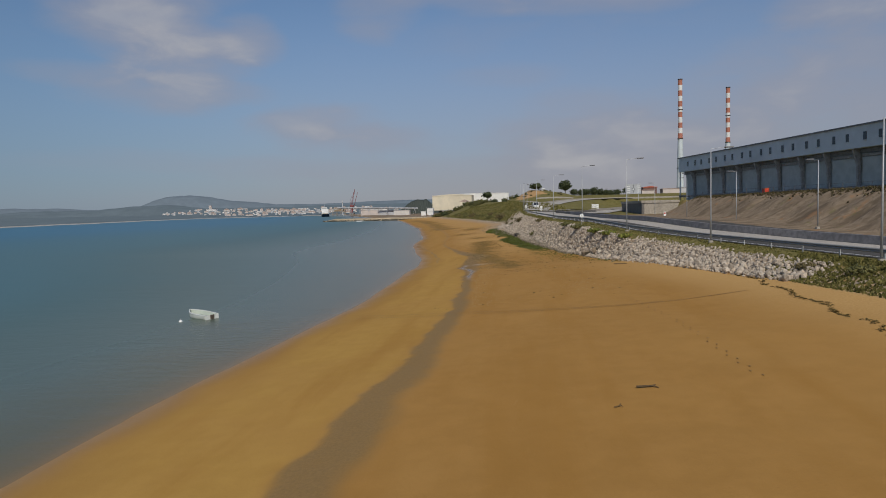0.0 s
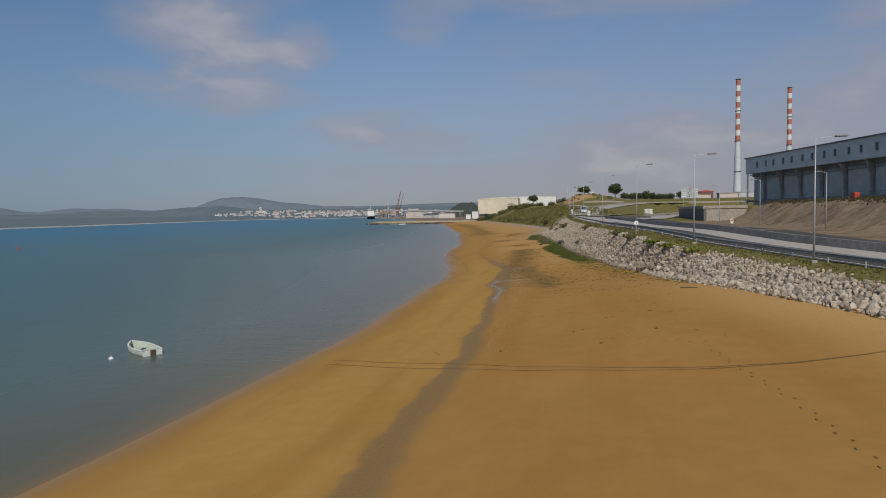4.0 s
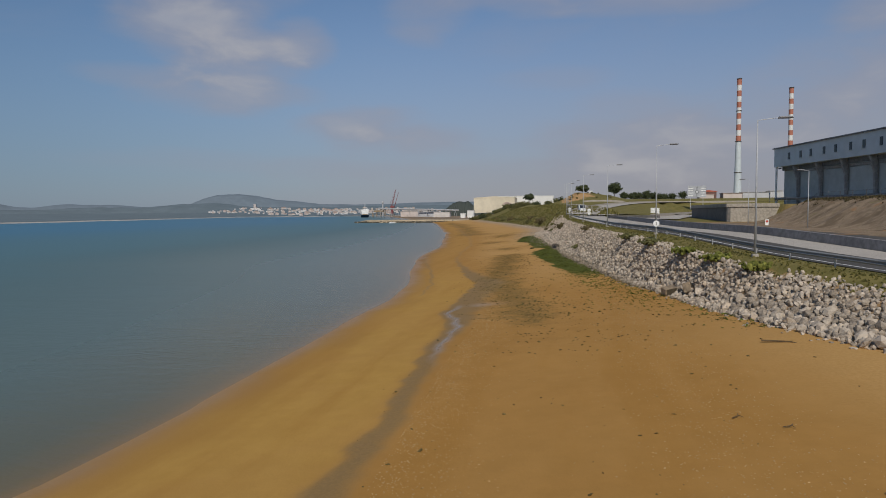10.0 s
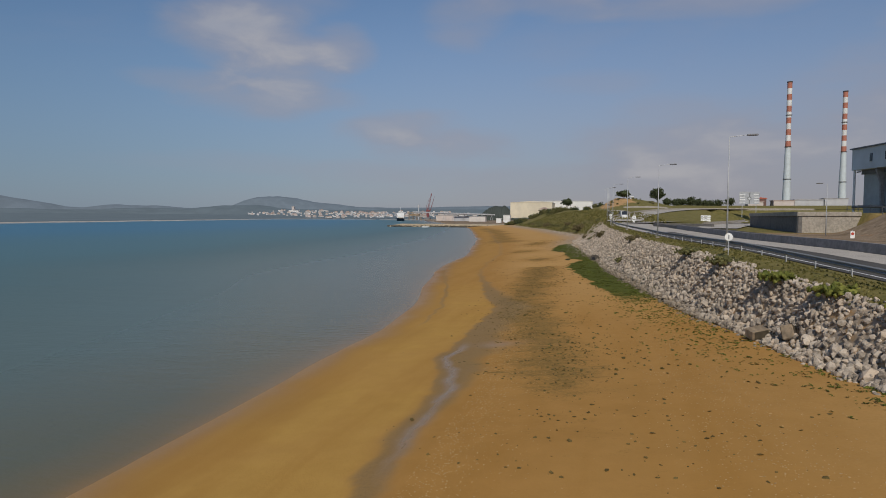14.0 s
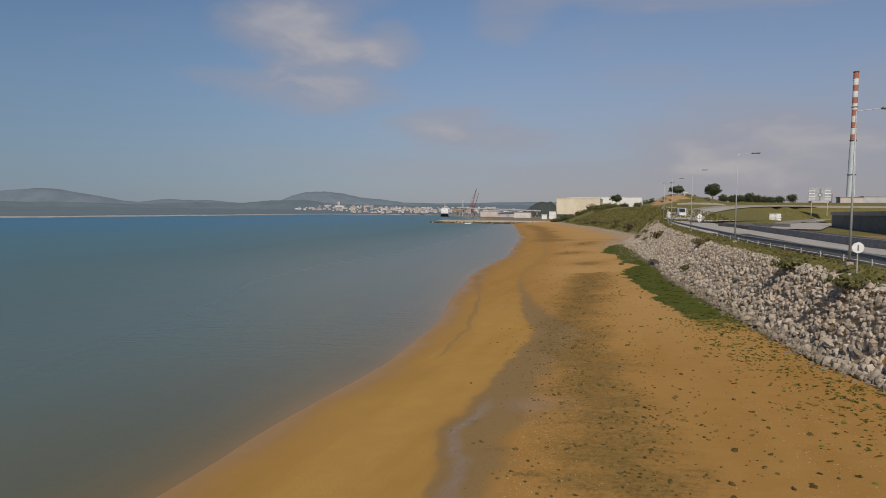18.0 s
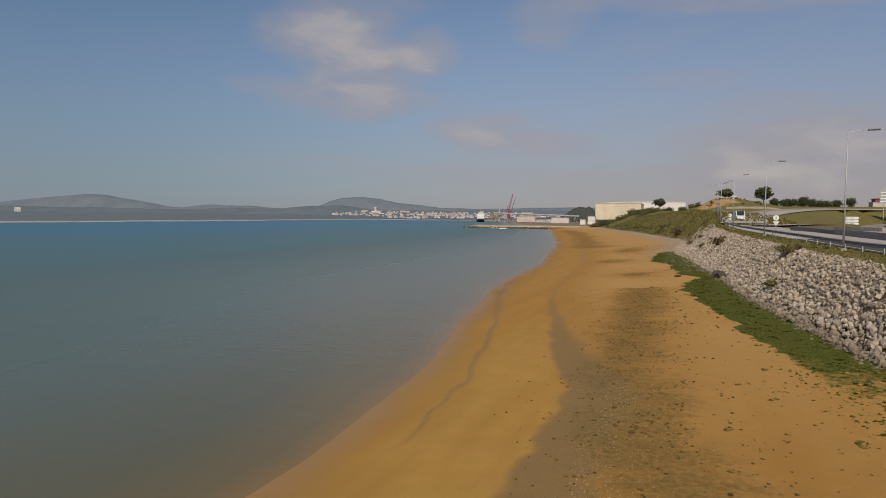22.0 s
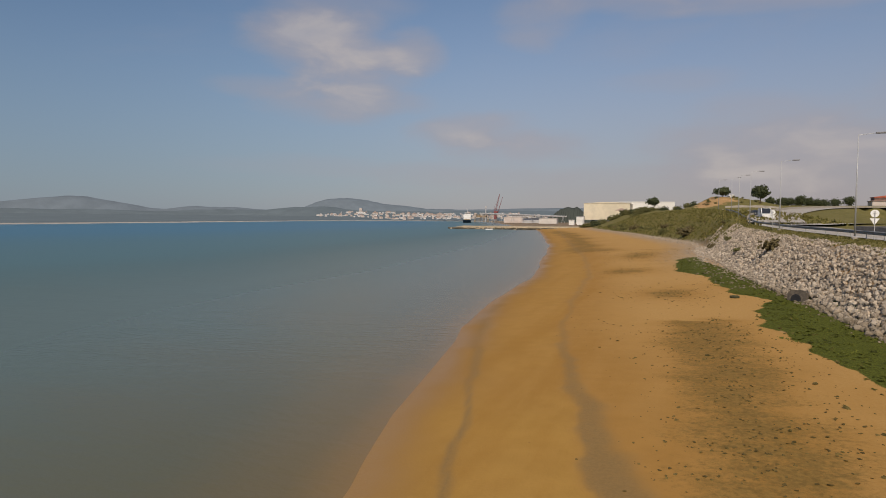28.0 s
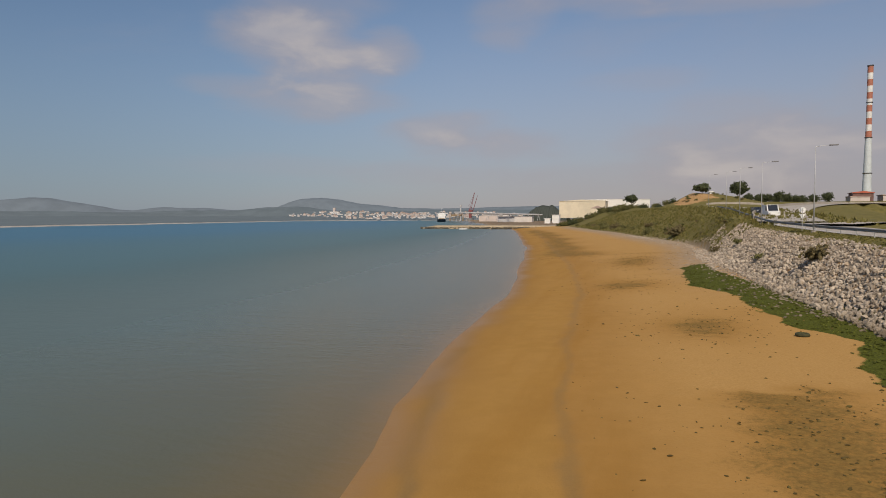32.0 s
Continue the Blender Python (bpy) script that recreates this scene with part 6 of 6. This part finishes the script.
def junction_board():
    s = thing("junction_board", pose(58.5, 326, 11.8), "large grey junction sign board on two tall posts", "road sign")
    for x in (-2.6, 2.6):
        part("post", rod(B(), (x, 0.12, -3), (x, 0.12, 7.4), 0.12, 0.12, 10), STEEL, s)
    panel = part("panel", box(B(), 0, 0, 2.3, 7.6, 0.1, 5.0, bevel=0.02), plain("board_grey", (0.36, 0.37, 0.39), 0.6, grain=1.0), s, "pale grey sign panel")
    part("route_ring", rod(B(), (0, -0.075, 4.6), (0, -0.055, 4.6), 0.75, 0.75, 20), HALL_DARK, panel, "dark roundabout symbol")
    part("route_core", rod(B(), (0, -0.10, 4.6), (0, -0.08, 4.6), 0.45, 0.45, 20), SIGN_GREY, panel)
    part("route_bar", box(B(), 0, -0.07, 2.6, 0.35, 0.03, 1.4), HALL_DARK, panel)
    part("route_bar", box(B(), 0, -0.07, 5.3, 0.35, 0.03, 1.6), HALL_DARK, panel)
    for x in (-2.6, 2.6):
        for k in range(4):
            part("text_bar", box(B(), x, -0.07, 3.0 + k * 1.0, 2.0, 0.03, 0.28), WHITE, panel)


junction_board()


def bridge():
    b = thing("road_bridge", Matrix(), "concrete road bridge over the slip road", "bridge")
    m = pose(44, 338, 0, 0, 0, 17)
    part("deck", prism(B(), ((0, 10.9), (48, 10.9), (48, 11.9), (0, 11.9)), 10, m), CONCRETE, b)
    for d in (-0.1, 9.8):
        part("parapet", prism(B(), ((0, 11.5), (48, 11.5), (48, 12.7), (0, 12.7)), 0.3, m @ Matrix.Translation((0, d, 0))), CONCRETE, b)
    for x in (12, 27, 40):
        part("pier", box(B(), 0, 0, 0, 1.2, 7, 7.5), DARK_CONCRETE, b).matrix_basis = m @ Matrix.Translation((x, 5, 4.0))
    part("abutment", prism(B(), ((-6, 5), (4, 5), (2, 11), (-6, 11)), 10, m), DARK_CONCRETE, b)


bridge()
strip_wall("ramp_kerb", [tuple(p + Vector((0, 0, 0.0))) for p in RAMP_EDGES[0][4:44]], 0.25, 0.55, CONCRETE, "pale concrete kerb along the curving ramp", "kerb")
strip_wall("slip_wall", [tuple(p) for p in UNDER_EDGES[0][6:40]], 0.25, 0.7, CONCRETE, "pale concrete wall along the slip road", "wall")
curb = [(lamp_x(174) + 10.25, 174.0, 6.3), (lamp_x(182) + 10.2, 182.0, 6.4), (lamp_x(188) + 9.8, 188.0, 6.5), (lamp_x(193) + 8.8, 193.0, 6.55), (lamp_x(195) + 10.2, 196.5, 6.6), (18.0, 194.0, 6.6), (23.0, 188.0, 6.6)]
strip_wall("barrier_end", curb, 0.3, 0.7, DARK_CONCRETE, "dark rounded end of the median barrier", "barrier")


def fence():
    f = thing("hall_fence", Matrix(), "low dark fence along the top of the bank before the hall", "fence")
    post = None
    pts = [(39.9 + 8.6 / 45 * d, 166.0 - d) for d in range(0, 100, 3)]
    for x, y in pts:
        if post is None:
            post = part("post", rod(B(), (0, 0, -0.4), (0, 0, 1.3), 0.05, 0.05, 6), HALL_DARK, f)
            post.location = (x, y, top_z(x, y))
        else:
            ob = new("post", post.data)
            ob.parent, ob.location = f, (x, y, top_z(x, y))
    for a, b in zip(pts, pts[1:]):
        for h in (0.6, 1.2):
            part("rail", rod(B(), (*a, top_z(*a) + h), (*b, top_z(*b) + h), 0.03, 0.03, 5), HALL_DARK, f)


fence()
skip = thing("red_container", pose(49.3, 131.5, top_z(49.3, 131.5), 0, 0, -79) @ Matrix.Scale(0.75, 4), "bright red steel container before the grey hall", "container")
part("body", box(B(), 0, 0, -0.2, 1.4, 1.2, 1.7, bevel=0.05), plain("signal_red", (0.55, 0.06, 0.03), 0.5, grain=2.0), skip)
part("lid", box(B(), 0, 0, 1.5, 1.5, 1.3, 0.1), plain("signal_orange", (0.58, 0.12, 0.04), 0.5, grain=2.0), skip)
block = thing("plastic_barrier", pose(24.6, 98.0, 5.42) @ Matrix.Scale(0.7, 4), "red plastic road barrier block on the asphalt", "barrier block")
part("body", prism(B(), ((-0.45, 0), (0.45, 0), (0.3, 0.65), (-0.3, 0.65)), 0.4, Matrix()), plain("plastic_red", (0.55, 0.03, 0.03), 0.4, grain=3.0), block)
# A black block stands for the shade inside the slot.
part("slot", box(B(), 0, -0.01, 0.25, 0.3, 0.05, 0.12), BLACK, block)


# ---- vehicles ----
def van(x, y, z, turn, paint, label, name="van", h=1.25):
    v = thing(name, pose(x, y, z, 0, 0, turn), label, name)
    part("body", prism(B(), ((-2.5, 0.35), (2.5, 0.35), (2.5, 1.0), (1.7, 1.15), (1.0, 0.75 + h), (-2.4, 0.75 + h), (-2.5, 1.0)), 1.85, Matrix.Translation((0, -0.92, 0))), paint, v)
    part("windscreen", prism(B(), ((1.68, 1.2), (1.72, 1.2), (1.06, 0.70 + h), (1.02, 0.70 + h)), 1.6, Matrix.Translation((0.03, -0.8, 0))), GLASS, v)
    for s in (-0.94, 0.93):
        part("side_window", prism(B(), ((0.1, 1.2), (1.45, 1.2), (0.95, 0.62 + h), (0.1, 0.62 + h)), 0.02, Matrix.Translation((0, s, 0))), GLASS, v)
    for x0 in (-1.6, 1.6):
        for y0 in (-0.85, 0.85):
            w = part("wheel", rod(B(), (x0, y0 - 0.11, 0.34), (x0, y0 + 0.11, 0.34), 0.34, 0.34, 16), BLACK, v)
            part("rim", rod(B(), (x0, y0 - 0.12, 0.34), (x0, y0 + 0.12, 0.34), 0.18, 0.18, 12), STEEL, w)
    for y0 in (-0.7, 0.7):
        part("headlight", box(B(), 2.49, y0, 0.72, 0.06, 0.3, 0.16), STEEL, v)


van(7.0, 243.0, float(along(ROAD_Z, 243)) + 0.06, -86, WHITE, "white high-roofed van driving on the coast road", h=1.55)
van(6.9, 256.0, float(along(ROAD_Z, 256)) + 0.06, -86, plain("dark_car", (0.03, 0.035, 0.045), 0.3, grain=3.0), "dark car following the van on the coast road", "car", 0.75)
strip_wall("hill_wall", [(float(x), 470.0 + 0.2 * x, top_z(float(x), 470.0 + 0.2 * x)) for x in range(14, 43, 4)], 0.3, 1.0, CONCRETE, "low pale concrete wall at the foot of the hill", "wall")
